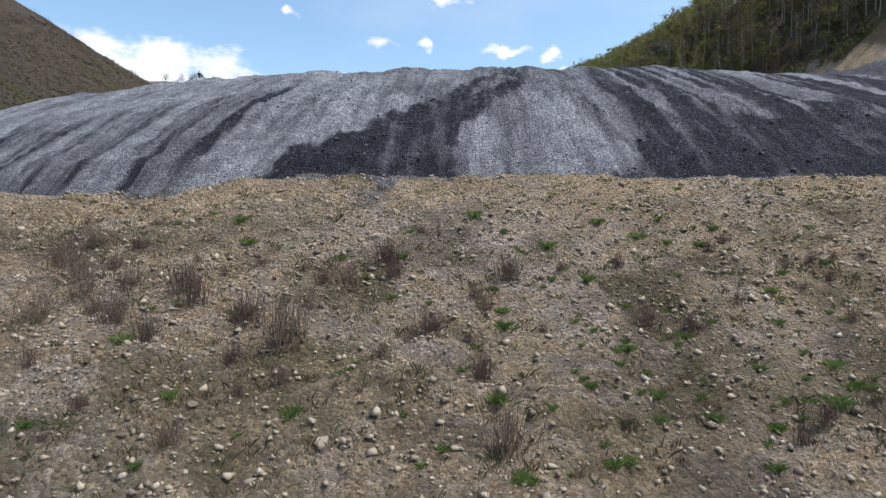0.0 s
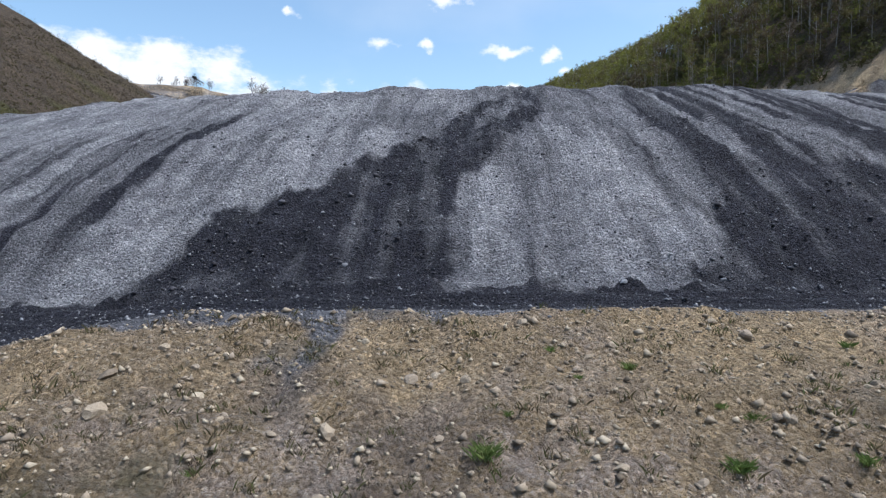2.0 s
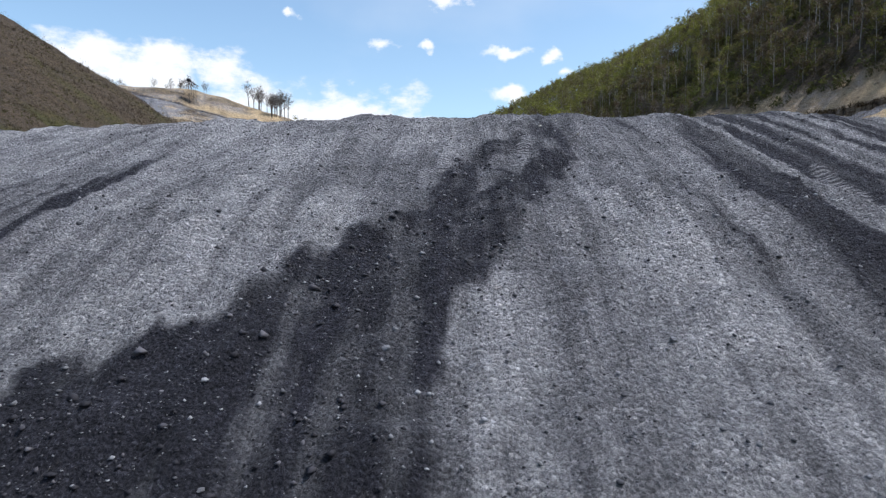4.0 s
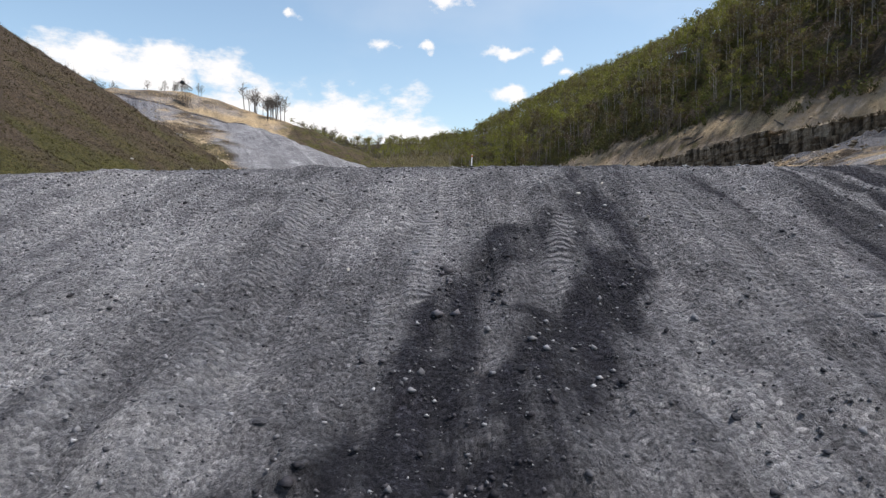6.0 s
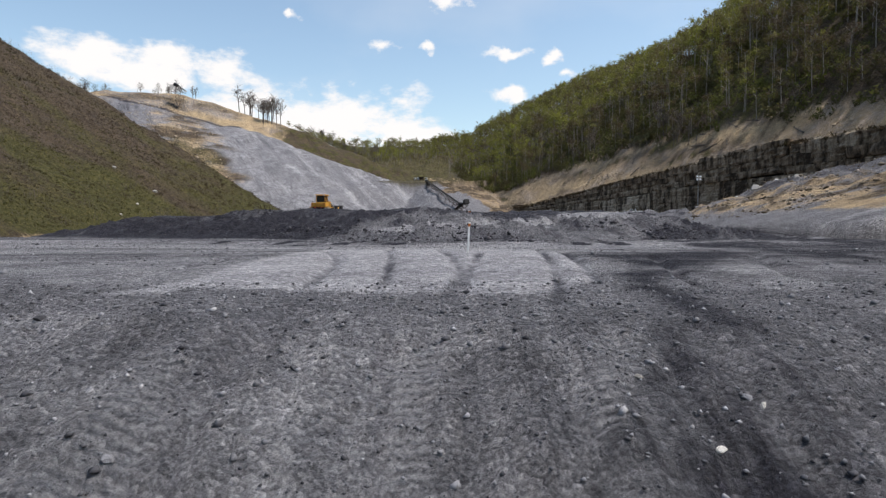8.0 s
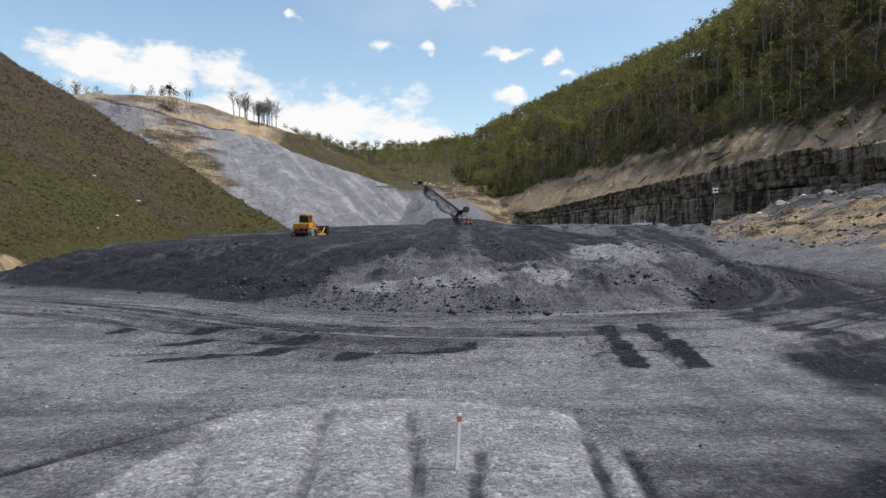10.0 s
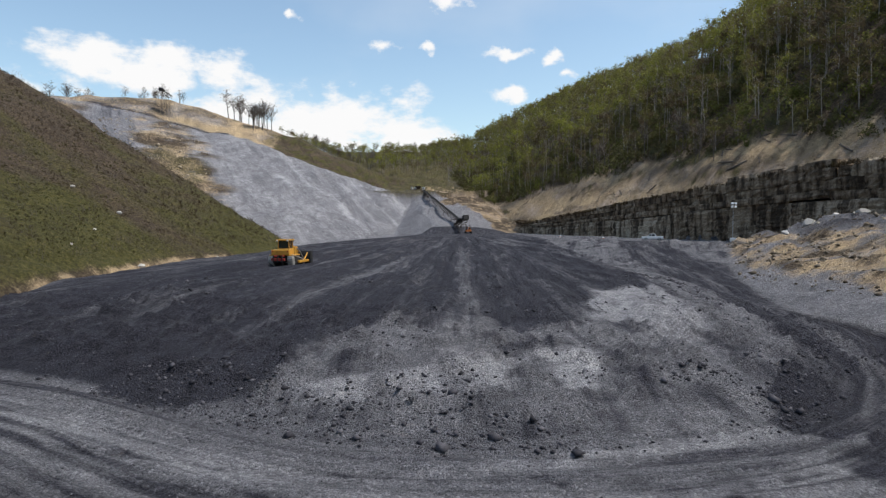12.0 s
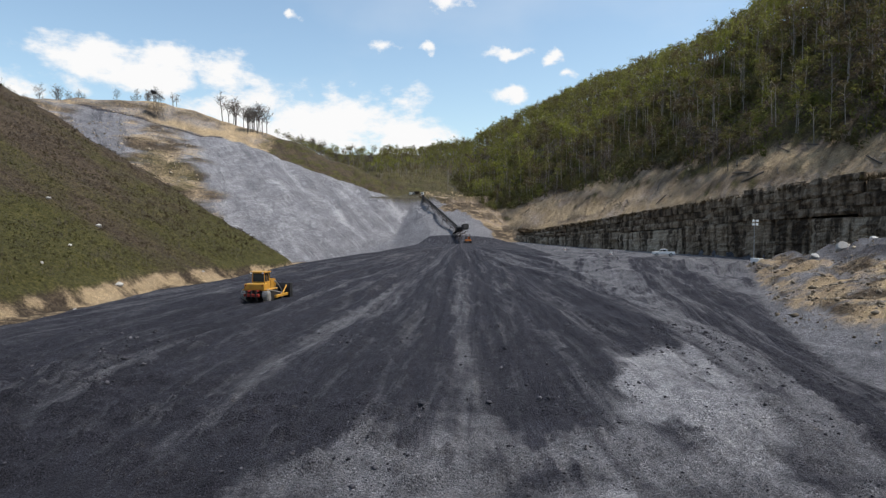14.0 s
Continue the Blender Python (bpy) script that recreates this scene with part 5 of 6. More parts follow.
scrub("scrub", 28000, (-200, -55), (125, 335), CLUMPS, (0.18, 0.62), SCRUB, "brown and olive scrub covering the steep hillside", on_flank)
scrub("thicket", 1700, (-240, -60), (150, 335), STALKS, (1.6, 3.4), TWIG, "leafless brown thicket on the hillside", on_flank)
scrub("dry_grass", 26000, (0, 150), (170, 520), STRAWS, (0.22, 0.75), STRAW, "dry tan grass and brush above the rock face", on_cut)


def bush_kind(seed, leaves):
    """A low bush: leaf sprays gathered on a few rising twigs."""
    r = random.Random(seed)
    v, f = [], []
    hearts = [np.array([r.gauss(0, 0.32), r.gauss(0, 0.32), r.uniform(0.15, 0.85)]) for _ in range(6)]
    for k in range(leaves):
        c = hearts[k % 6] + np.array([r.gauss(0, 0.17), r.gauss(0, 0.17), r.gauss(0, 0.13)])
        n = Vector((r.gauss(0, 1), r.gauss(0, 1), r.gauss(0.8, 0.7))).normalized()
        a = n.orthogonal().normalized()
        b = n.cross(a)
        t, size, i = r.uniform(0, 6.28), r.uniform(0.07, 0.15), len(v)
        for j in range(3):
            p = a * math.cos(t + j * 2.1) + b * math.sin(t + j * 2.1)
            v.append(c + np.array(p) * size * r.uniform(0.7, 1.3))
        f.append((i, i + 1, i + 2))
    for h in hearts:
        stem(v, f, (0, 0, -0.15), h, 0.025, 0.012, 3)
    return np.array(v), np.array(f)


UNDER = [bush_kind(s, n) for s, n in ((71, 34), (72, 44), (73, 26))]
SAPLING = leaf_material("young leaves", [(0.0, (0.075, 0.060, 0.042)), (0.4, (0.095, 0.082, 0.040)), (0.7, (0.12, 0.13, 0.034)), (1.0, (0.17, 0.19, 0.045))], speck=0.3)


def under_trees(x, y):
    d = x - wood_edge(y)
    return (d > -4 + 6 * vnoise(x * 0.07, y * 0.07, 47)) & (d < np.interp(y, [180, 330, 420], [110, 80, 40])) & (y > 175)


scrub("undergrowth", 11000, (0, 230), (175, 560), UNDER, (1.6, 4.6), SAPLING, "low brush and saplings along the lower edge of the woods", under_trees)
scrub("brush", 520, (-200, -70), (270, 330), UNDER, (0.6, 1.5), SCRUB, "brown and olive bushes along the hillside's brow", on_flank)
x_, y_ = rng.uniform(-245, -110, 2600), rng.uniform(365, 487, 2600)
edge_ = x_ - (-175 + (496 - y_) * 0.467)
k_ = (edge_ < 3) & (vnoise(x_ * 0.08, y_ * 0.08, 29) > -0.15) & (zones(x_[None], y_[None])["spoil"][0] > 0.6)
x_, y_ = x_[k_], y_[k_]
s_ = np.clip(rng.lognormal(-0.9, 0.6, len(x_)), 0.15, 2.2)
v_, f_ = scatter(CHIPS, x_, y_, height(x_[None], y_[None])[0] + 0.1 * s_, s_, rng.uniform(0, 6.28, len(x_)), rng.integers(0, len(CHIPS), len(x_)))
tagged(new("boulder_scree", joined("boulder_scree", v_, f_, SANDSTONE)), "yellow boulders tipped down the far spoil bank", "boulders", kind="stuff")
x_, y_ = rng.uniform(20, 125, 3500), rng.uniform(150, 480, 3500)
k_ = on_cut(x_, y_) & (x_ < wood_edge(y_))
x_, y_ = x_[k_], y_[k_]
s_ = np.clip(rng.lognormal(-1.2, 0.5, len(x_)), 0.12, 1.1)
v_, f_ = scatter(CHIPS, x_, y_, height(x_[None], y_[None])[0], s_, rng.uniform(0, 6.28, len(x_)), rng.integers(0, len(CHIPS), len(x_)))
tagged(new("slope_rubble", joined("slope_rubble", v_, f_, SANDSTONE)), "tan rubble strewn over the cleared slope", "rubble", kind="stuff")


# ---------- the rock face ----------
def face_material(name, stops):
    m, nt, b = material(name, 0.85)
    co = object_coords(nt)
    mp = nt.nodes.new("ShaderNodeMapping")
    mp.inputs["Scale"].default_value = (0.45, 0.45, 0.05)
    nt.links.new(co, mp.inputs["Vector"])
    drip = noise_node(nt, 1.0, 6, 0.6, mp.outputs["Vector"])
    beds = nt.nodes.new("ShaderNodeMapping")
    beds.inputs["Scale"].default_value = (0.08, 0.08, 1.6)
    nt.links.new(co, beds.inputs["Vector"])
    bed = noise_node(nt, 1.0, 5, 0.6, beds.outputs["Vector"])
    info = nt.nodes.new("ShaderNodeObjectInfo")
    stone = ramp_node(nt, math_node(nt, "ADD", math_node(nt, "MULTIPLY", bed, 0.6), math_node(nt, "MULTIPLY", info.outputs["Random"], 0.3)),
                      stops)
    stain = ramp_node(nt, drip, [(0.42, (0.10, 0.085, 0.075)), (0.49, (0.55, 0.52, 0.49)), (0.57, (1.0, 1.0, 1.0))])
    col = mix_node(nt, 0.92, stone, stain, "MULTIPLY")
    grain = ramp_node(nt, noise_node(nt, 2.5, 7, 0.7, co), [(0.35, (0.6, 0.6, 0.6)), (0.65, (1.25, 1.24, 1.22))])
    col = mix_node(nt, 0.9, col, grain, "MULTIPLY")
    nt.links.new(col, b.inputs["Base Color"])
    bump_node(nt, b, noise_node(nt, 1.6, 8, 0.7, co), 1.0, 0.5)
    return m


ROCKFACE = face_material("layered sandstone", [(0.2, (0.25, 0.185, 0.125)), (0.5, (0.50, 0.41, 0.305)), (0.8, (0.68, 0.59, 0.47))])
SHALE_BED = face_material("dark shale bed", [(0.2, (0.19, 0.138, 0.092)), (0.5, (0.34, 0.265, 0.19)), (0.8, (0.52, 0.43, 0.32))])


def rock_block(seed, w, d, h, top_slope, foot_slope):
    """A quarried block with broken faces, its front towards -y, standing on z = 0."""
    r = random.Random(seed)
    bm = bmesh.new()
    nx, nz = max(3, int(w / 0.8)), max(3, int(h / 0.55))
    bmesh.ops.create_grid(bm, x_segments=nx, y_segments=nz, size=0.5, matrix=pose(0, 0, 0, 90))
    for v in bm.verts:
        edge = abs(v.co.x) > 0.49 or abs(v.co.z) > 0.49
        v.co = (v.co.x * w, (0.30 if edge else 0.0) + 0.9 * noise.noise(Vector((v.co.x * w * 0.33 + seed * 50, 0, v.co.z * h * 0.16))) + 0.5 * noise.noise(Vector((v.co.x * w * 0.9, seed * 9, v.co.z * h * 0.9))) + 0.45 * noise.noise(Vector((v.co.x * w * 0.07, 3, v.co.z * h * 1.3))) + r.uniform(-0.12, 0.12), (v.co.z + 0.5) * h + (0 if edge else r.uniform(-0.2, 0.2)))
    for v in bm.verts:
        u = v.co.z / h
        v.co.z += v.co.x * (foot_slope + (top_slope - foot_slope) * u)
    rim = [e for e in bm.edges if e.is_boundary]
    back = bmesh.ops.extrude_edge_only(bm, edges=rim)["geom"]
    for v in back:
        if isinstance(v, bmesh.types.BMVert):
            v.co.y = d
    bmesh.ops.recalc_face_normals(bm, faces=bm.faces)
    return bm


def build_rock_face():
    root = tagged(new("rock_face"), "tall blasted sandstone face with dark seepage stains", "rock face", kind="structure")
    line = [(float(np.interp(y, RIGHT[:, 0], RIGHT[:, 1])) - 4.2, float(y)) for y in np.arange(52, 352, 0.5)]
    r = random.Random(5)
    beds = [(0.0, 0.60), (0.60, 0.72), (0.72, 0.86), (0.86, 1.03)]
    for b0, b1 in beds:
        i = r.randint(0, 3)
        while i < len(line) - 8:
            w = r.choice((5.0, 9.0, 14.0, 22.0, 30.0)) * r.uniform(0.8, 1.2)
            j = i
            while j < len(line) - 1 and math.dist(line[i], line[j]) < w:
                j += 1
            (xa, ya), (xb, yb) = line[i], line[j]
            ym = (ya + yb) / 2
            foot = float(np.interp(ym, RIGHT[:, 0], RIGHT[:, 5])) - 1.2
            top = float(np.interp(ym, RIGHT[:, 0], RIGHT[:, 2])) - 0.1
            rise = (float(np.interp(ya, RIGHT[:, 0], RIGHT[:, 2])) - float(np.interp(yb, RIGHT[:, 0], RIGHT[:, 2]))) / max(1.0, math.dist((xa, ya), (xb, yb)))
            z0, z1 = foot + (top - foot) * (b0 + (0.05 * fbm(np.array(ym * 0.05), np.array(b0 * 40), 2, 3) if b0 else 0)), foot + (top - foot) * (b1 + 0.05 * float(fbm(np.array(ym * 0.05), np.array(b1 * 40), 2, 3)))
            z0, z1 = float(z0), float(z1)
            if top - foot > 3 and z1 - z0 > 0.4:
                ang = math.degrees(math.atan2(ya - yb, xa - xb))
                bm = rock_block(r.random(), math.dist((xa, ya), (xb, yb)) - r.choice((-0.05, 0.0, 0.25)), 6.0, z1 - z0 - r.choice((-0.06, 0.0, 0.12)), rise * b1, rise * b0)
                ob = part("block", bm, ROCKFACE if b0 < 0.5 or r.random() < 0.25 else SHALE_BED, root)
                out = r.uniform(-0.7, 0.5) + (0.35 * r.random() if b0 > 0.8 else 0.0) - 0.9 * max(0.0, b0 - 0.5)
                nrm = Vector((ya - yb, xb - xa, 0)).normalized()
                ob.matrix_basis = pose((xa + xb) / 2 + nrm.x * out, ym + nrm.y * out, z0, r.uniform(-1.5, 1.5), 0, ang)
            i = j
    return root


build_rock_face()

# turf and roots hanging over the lip of the face
y_ = rng.uniform(52, 350, 3200)
x_ = np.interp(y_, RIGHT[:, 0], RIGHT[:, 1]) + rng.uniform(-4.6, 0.8, 3200)
z_ = np.interp(y_, RIGHT[:, 0], RIGHT[:, 2]) + rng.uniform(-0.7, 0.0, 3200)
v_, f_ = scatter(CLUMPS, x_, y_, z_, rng.uniform(0.5, 1.25, 3200), rng.uniform(0, 6.28, 3200), rng.integers(0, len(CLUMPS), 3200))
tagged(new("turf_lip", joined("turf_lip", v_, f_, SCRUB)), "dark turf and roots along the top of the rock face", "turf", kind="stuff")

x_, y_ = rng.uniform(42, 96, 9000), rng.uniform(110, 208, 9000)
k_ = zones(x_[None], y_[None])["heap"][0] > 0.5
x_, y_ = x_[k_], y_[k_]
s_ = np.clip(rng.lognormal(-2.25, 0.7, len(x_)), 0.05, 0.7)
v_, f_ = scatter(CHIPS, x_, y_, height(x_[None], y_[None])[0] + 0.1 * s_, s_, rng.uniform(0, 6.28, len(x_)), rng.integers(0, len(CHIPS), len(x_)))
tagged(new("heap_rubble", joined("heap_rubble", v_, f_, EARTHY)), "tan and grey rubble of the tipped earth heap", "rubble", kind="stuff")

# boulders along the tipped heap and below the face
for x, y, r in ((71.0, 175.5, 1.7), (73.5, 172.0, 1.2), (68.5, 177.5, 1.0), (76.0, 168.5, 1.4), (79.0, 166.0, 1.0), (74.5, 176.0, 0.8), (70.0, 181.0, 0.9), (78.0, 160.0, 0.7)):
    put_rock(BOULDERS, x, y, r, "large pale sandstone boulder on the tipped heap", "heap boulders")
for k in range(60):
    y = random.uniform(128, 200)
    x = float(np.interp(y, [128, 205], [50, 67])) + random.uniform(0, 24) * random.random()
    put_rock(ROCKS, x, y, random.uniform(0.2, 0.6), "broken tan rock on the tipped earth heap", "heap rocks")
for x, y, r in ((-81, 228, 1.2), (-92, 215, 0.9), (-100, 252, 1.0), (-73, 262, 0.7), (-112, 248, 0.8), (-78, 205, 0.8), (-96, 232, 0.6)):
    put_rock(BOULDERS, x, y, r, "pale boulder lying in the hillside scrub", "hillside boulders")

# ---------- bare trees on the skyline ----------
BARE_TRUNK = [joined("trunk", *t[0], TWIG) for t in BARE]


def bare_tree(x, y, size, label="bare leafless tree on the far brow"):
    root = new("bare_tree")
    root.matrix_basis = pose(x, y, ground_z(x, y) - 0.2, 0, 0, random.uniform(0, 360)) @ Matrix.Diagonal((size, size, size, 1))
    new("trunk", random.choice(BARE_TRUNK)).parent = root
    return tagged(root, label, "tree", "bare trees")


for k in range(20):
    bare_tree(random.uniform(-162, -128), random.uniform(500, 530), random.uniform(1.1, 1.6))
for k in range(12):
    bare_tree(random.uniform(-245, -198), random.uniform(512, 540), random.uniform(0.6, 1.0))
for k in range(7):
    bare_tree(random.uniform(-300, -262), random.uniform(505, 530), random.uniform(0.7, 1.25))
for k in range(26):
    bare_tree(random.uniform(-120, -60), random.uniform(560, 620), random.uniform(0.7, 1.0))
for k in range(16):
    y = random.uniform(190, 380)
    bare_tree(float(wood_edge(y)) + random.uniform(-7, 3), y, random.uniform(0.45, 0.95), "bare leafless tree on the cut's edge")

# ---------- paints ----------
YELLOW = plain("machine yellow", (0.52, 0.27, 0.045), 0.45, vary=0.22, scale=1.2)
STEEL = plain("worn track steel", (0.42, 0.40, 0.37), 0.5, 0.4, 0.4, 4.0)
DARK = plain("grimy black steel", (0.035, 0.034, 0.034), 0.7, 0.2, 0.4, 2.0)
RED = plain("red oxide paint", (0.28, 0.035, 0.025), 0.6)
WHITE = plain("white paint", (0.78, 0.78, 0.77), 0.35, vary=0.06)
RUBBER = plain("rubber", (0.022, 0.022, 0.023), 0.85)
ALLOY = plain("alloy", (0.5, 0.5, 0.5), 0.35, 0.8)
RUST = plain("rusty brown steel", (0.060, 0.045, 0.036), 0.75, 0.2, 0.4, 0.8)
ORANGE = plain("orange paint", (0.50, 0.16, 0.04), 0.5)
CABGLASS, nt_, b_ = material("tinted glass", 0.06)
b_.inputs["Base Color"].default_value = (0.02, 0.026, 0.03, 1)
b_.inputs["Specular IOR Level"].default_value = 0.6
LAMP = plain("lamp glass", (0.75, 0.76, 0.78), 0.15, vary=0.05)
TAILRED = plain("red lens", (0.35, 0.02, 0.02), 0.25)


# ---------- bulldozer ----------
def track_outline(grow=0.0):
    """Side view of a crawler track with its raised rear sprocket."""
    pts = []
    for cy, cz, r, a0, a1 in ((-1.75, 0.95, 0.50, 60, 200), (-1.55, 0.42, 0.42, 200, 270), (1.85, 0.42, 0.42, 270, 400)):
        for a in np.linspace(radians(a0), radians(a1), 7):
            pts.append((cy + (r + grow) * math.cos(a), cz + (r + grow) * math.sin(a)))
    return pts


def bulldozer(m):
    root = tagged(new("bulldozer"), "yellow crawler bulldozer with ripper, dusty, on the black bank", "bulldozer")
    for side in (-1, 1):
        xa, xb = side * 1.02, side * 1.66
        bm = bmesh.new()
        prism(bm, track_outline(), min(xa, xb) + 0.06, max(xa, xb) - 0.06)
        track = part("track", bm, DARK, root, "dark steel crawler track")
        ring = track_outline(0.03)
        ring = [Vector((0, y, z)) for y, z in ring]
        total = sum((ring[i] - ring[i - 1]).length for i in range(len(ring)))
        shoe = bmesh.new()
        box(shoe, -0.31, 0.31, -0.105, 0.105, -0.02, 0.025, 0.008)
        box(shoe, -0.31, 0.31, -0.02, 0.02, 0.02, 0.10, 0.006)
        shoe_me = mesh_of(shoe, "track_shoe", STEEL)
        n = 42
        for k in range(n):
            want, i = total * k / n, 0
            while want > (ring[(i + 1) % len(ring)] - ring[i]).length:
                want -= (ring[(i + 1) % len(ring)] - ring[i]).length
                i = (i + 1) % len(ring)
            d = (ring[(i + 1) % len(ring)] - ring[i]).normalized()
            p = ring[i] + d * want
            ob = new("track_shoe", shoe_me)
            ob.parent = track
            ob.matrix_basis = Matrix.Translation(((xa + xb) / 2, p.y, p.z)) @ Matrix.Rotation(math.atan2(d.z, d.y) + math.pi, 4, "X")
        bm = bmesh.new()
        box(bm, xa + side * 0.1 - 0.06, xa + side * 0.5, -1.5, 1.7, 0.28, 0.62, 0.05)
        part("track_frame", bm, YELLOW, root)
        for k, (yy, zz, r) in enumerate(((-1.75, 0.95, 0.40), (1.85, 0.42, 0.34), (-1.55, 0.42, 0.34))):
            bm = bmesh.new()
            rod(bm, (xb - side * 0.10, yy, zz), (xb + side * 0.02, yy, zz), r, sides=18)
            rod(bm, (xb, yy, zz), (xb + side * 0.06, yy, zz), r * 0.45, sides=12)
            part("sprocket" if k == 0 else "idler", bm, STEEL, root)
    bm = bmesh.new()
    box(bm, -1.0, 1.0, -1.9, 2.1, 0.55, 1.45, 0.06)
    part("chassis", bm, DARK, root)
    bm = bmesh.new()
    prism(bm, [(0.1, 1.4), (2.35, 1.4), (2.45, 1.6), (2.40, 2.35), (2.2, 2.5), (0.1, 2.72)], -0.62, 0.62)
    bmesh.ops.bevel(bm, geom=bm.edges[:], offset=0.05, segments=2, affect="EDGES")
    part("hood", bm, YELLOW, root)
    bm = bmesh.new()
    for k in range(9):
        box(bm, -0.55, 0.55, 2.42, 2.50, 1.5 + k * 0.09, 1.55 + k * 0.09)
    part("grille", bm, DARK, root)
    bm = bmesh.new()
    box(bm, -1.28, 1.28, -2.25, -1.05, 1.45, 2.22, 0.12)
    part("fuel_tank", bm, YELLOW, root)
    for side in (-1, 1):
        bm = bmesh.new()
        box(bm, side * 1.2 - 0.42, side * 1.2 + 0.42, -2.1, 0.7, 1.38, 1.52, 0.04)
        part("fender", bm, YELLOW, root)
    bm = bmesh.new()
    box(bm, -0.85, 0.85, -1.15, 0.25, 1.5, 2.35, 0.06)
    part("cab_base", bm, YELLOW, root)
    cab = bmesh.new()
    for sx in (-1, 1):
        for sy, q in ((-1.08, 0.0), (0.18, -0.18)):
            rod(cab, (sx * 0.80, sy, 2.3), (sx * 0.74, sy + q, 3.42), 0.065, sides=6)
        rod(cab, (sx * 0.77, -0.42, 2.3), (sx * 0.75, -0.45, 3.42), 0.05, sides=6)
    cab = part("cab_frame", cab, YELLOW, root)
    for name, c in (("rear_window", (-0.72, 0.72, -1.09, -1.06, 2.38, 3.38)), ("front_window", (-0.72, 0.72, 0.05, 0.08, 2.38, 3.38)),
                    ("side_window", (-0.77, -0.74, -1.02, 0.05, 2.38, 3.38)), ("side_window", (0.74, 0.77, -1.02, 0.05, 2.38, 3.38))):
        part(name, box(bmesh.new(), *c), CABGLASS, cab)
    bm = bmesh.new()
    box(bm, -0.98, 0.98, -1.42, 0.32, 3.42, 3.62, 0.06)
    part("roof", bm, YELLOW, root)
    for x in (-0.75, 0.75):
        for y in (-1.46, 0.34):
            part("work_lamp", box(bmesh.new(), x - 0.11, x + 0.11, y - 0.05, y + 0.05, 3.36, 3.52, 0.02), LAMP, root)
    for x in (-0.32, 0.34):
        bm = bmesh.new()
        rod(bm, (x, 1.15, 2.4), (x, 1.15, 3.45), 0.085, sides=10)
        rod(bm, (x, 1.15, 3.45), (x, 0.98, 3.62), 0.085, sides=10)
        part("exhaust", bm, DARK, root, "black exhaust stack")
    bm = bmesh.new()
    rod(bm, (0.45, 0.55, 2.5), (0.45, 0.55, 3.05), 0.09), rod(bm, (0.45, 0.55, 3.05), (0.45, 0.55, 3.25), 0.17)
    part("air_cleaner", bm, DARK, root)
    # blade
    outline = [(0.16 * math.cos(a * 0.5) + 0.42 * (1 - math.cos(a - 1.1)), 0.9 + 0.95 * (a - 1.1) / 1.1) for a in np.linspace(0, 2.2, 9)]
    bm = bmesh.new()
    prism(bm, [(3.05 + y, z) for y, z in outline] + [(2.93 + y, z) for y, z in outline[::-1]], -2.25, 2.25)
    blade = part("blade", bm, DARK, root, "scoured dark steel dozer blade")
    for x in (-2.28, 2.2):
        part("end_plate", box(bmesh.new(), x, x + 0.08, 2.85, 3.65, 0.0, 1.85, 0.02), DARK, blade)
    part("cutting_edge", box(bmesh.new(), -2.25, 2.25, 3.35, 3.50, -0.08, 0.14, 0.01), STEEL, blade)
    for side in (-1, 1):
        bm = bmesh.new()
        box(bm, side * 1.85 - 0.14, side * 1.85 + 0.14, -0.4, 3.05, 0.35, 0.68, 0.05)
        part("push_arm", bm, YELLOW, root)
        bm = bmesh.new()
        rod(bm, (side * 0.72, 1.75, 2.25), (side * 0.95, 2.5, 1.6), 0.10), rod(bm, (side * 0.95, 2.5, 1.6), (side * 1.1, 3.0, 0.9), 0.055)
        part("lift_cylinder", bm, ALLOY, root)
        bm = bmesh.new()
        rod(bm, (side * 1.85, 1.6, 0.7), (side * 1.75, 2.98, 1.55), 0.09)
        part("tilt_brace", bm, YELLOW, root)
    # ripper
    bm = bmesh.new()
    box(bm, -0.95, 0.95, -3.05, -2.75, 0.75, 1.1, 0.05)
    for x in (-0.5, 0.5):
        box(bm, x - 0.09, x + 0.09, -2.95, -1.85, 0.72, 0.92)
        box(bm, x - 0.09, x + 0.09, -2.95, -1.85, 1.30, 1.46)
    ripper = part("ripper_frame", bm, RED, root, "red-brown ripper linkage")
    for x in (-0.6, 0.0, 0.6):
        bm = bmesh.new()
        prism(bm, [(-3.1, 1.5), (-2.85, 1.5), (-2.85, 0.6), (-2.6, 0.28), (-2.72, 0.22), (-3.1, 0.55)], x - 0.06, x + 0.06)
        part("shank", bm, DARK, ripper)
    for x in (-0.45, 0.45):
        part("tail_lamp", box(bmesh.new(), x * 2.4 - 0.1, x * 2.4 + 0.1, -2.30, -2.24, 1.95, 2.08, 0.01), TAILRED, root)
    for x in (-1.15, 1.15):
        bm = bmesh.new()
        for y in (-1.9, -0.2):
            rod(bm, (x, y, 1.5), (x, y, 2.5), 0.025, sides=6)
        rod(bm, (x, -1.9, 2.5), (x, -0.2, 2.5), 0.025, sides=6)
        part("grab_rail", bm, DARK, root)
    root.matrix_basis = m
    return root


bulldozer(pose(-20.9, 155.2, ground_z(-20.9, 155.2) + 0.02, 0, 0, -9) @ Matrix.Scale(1.10, 4))


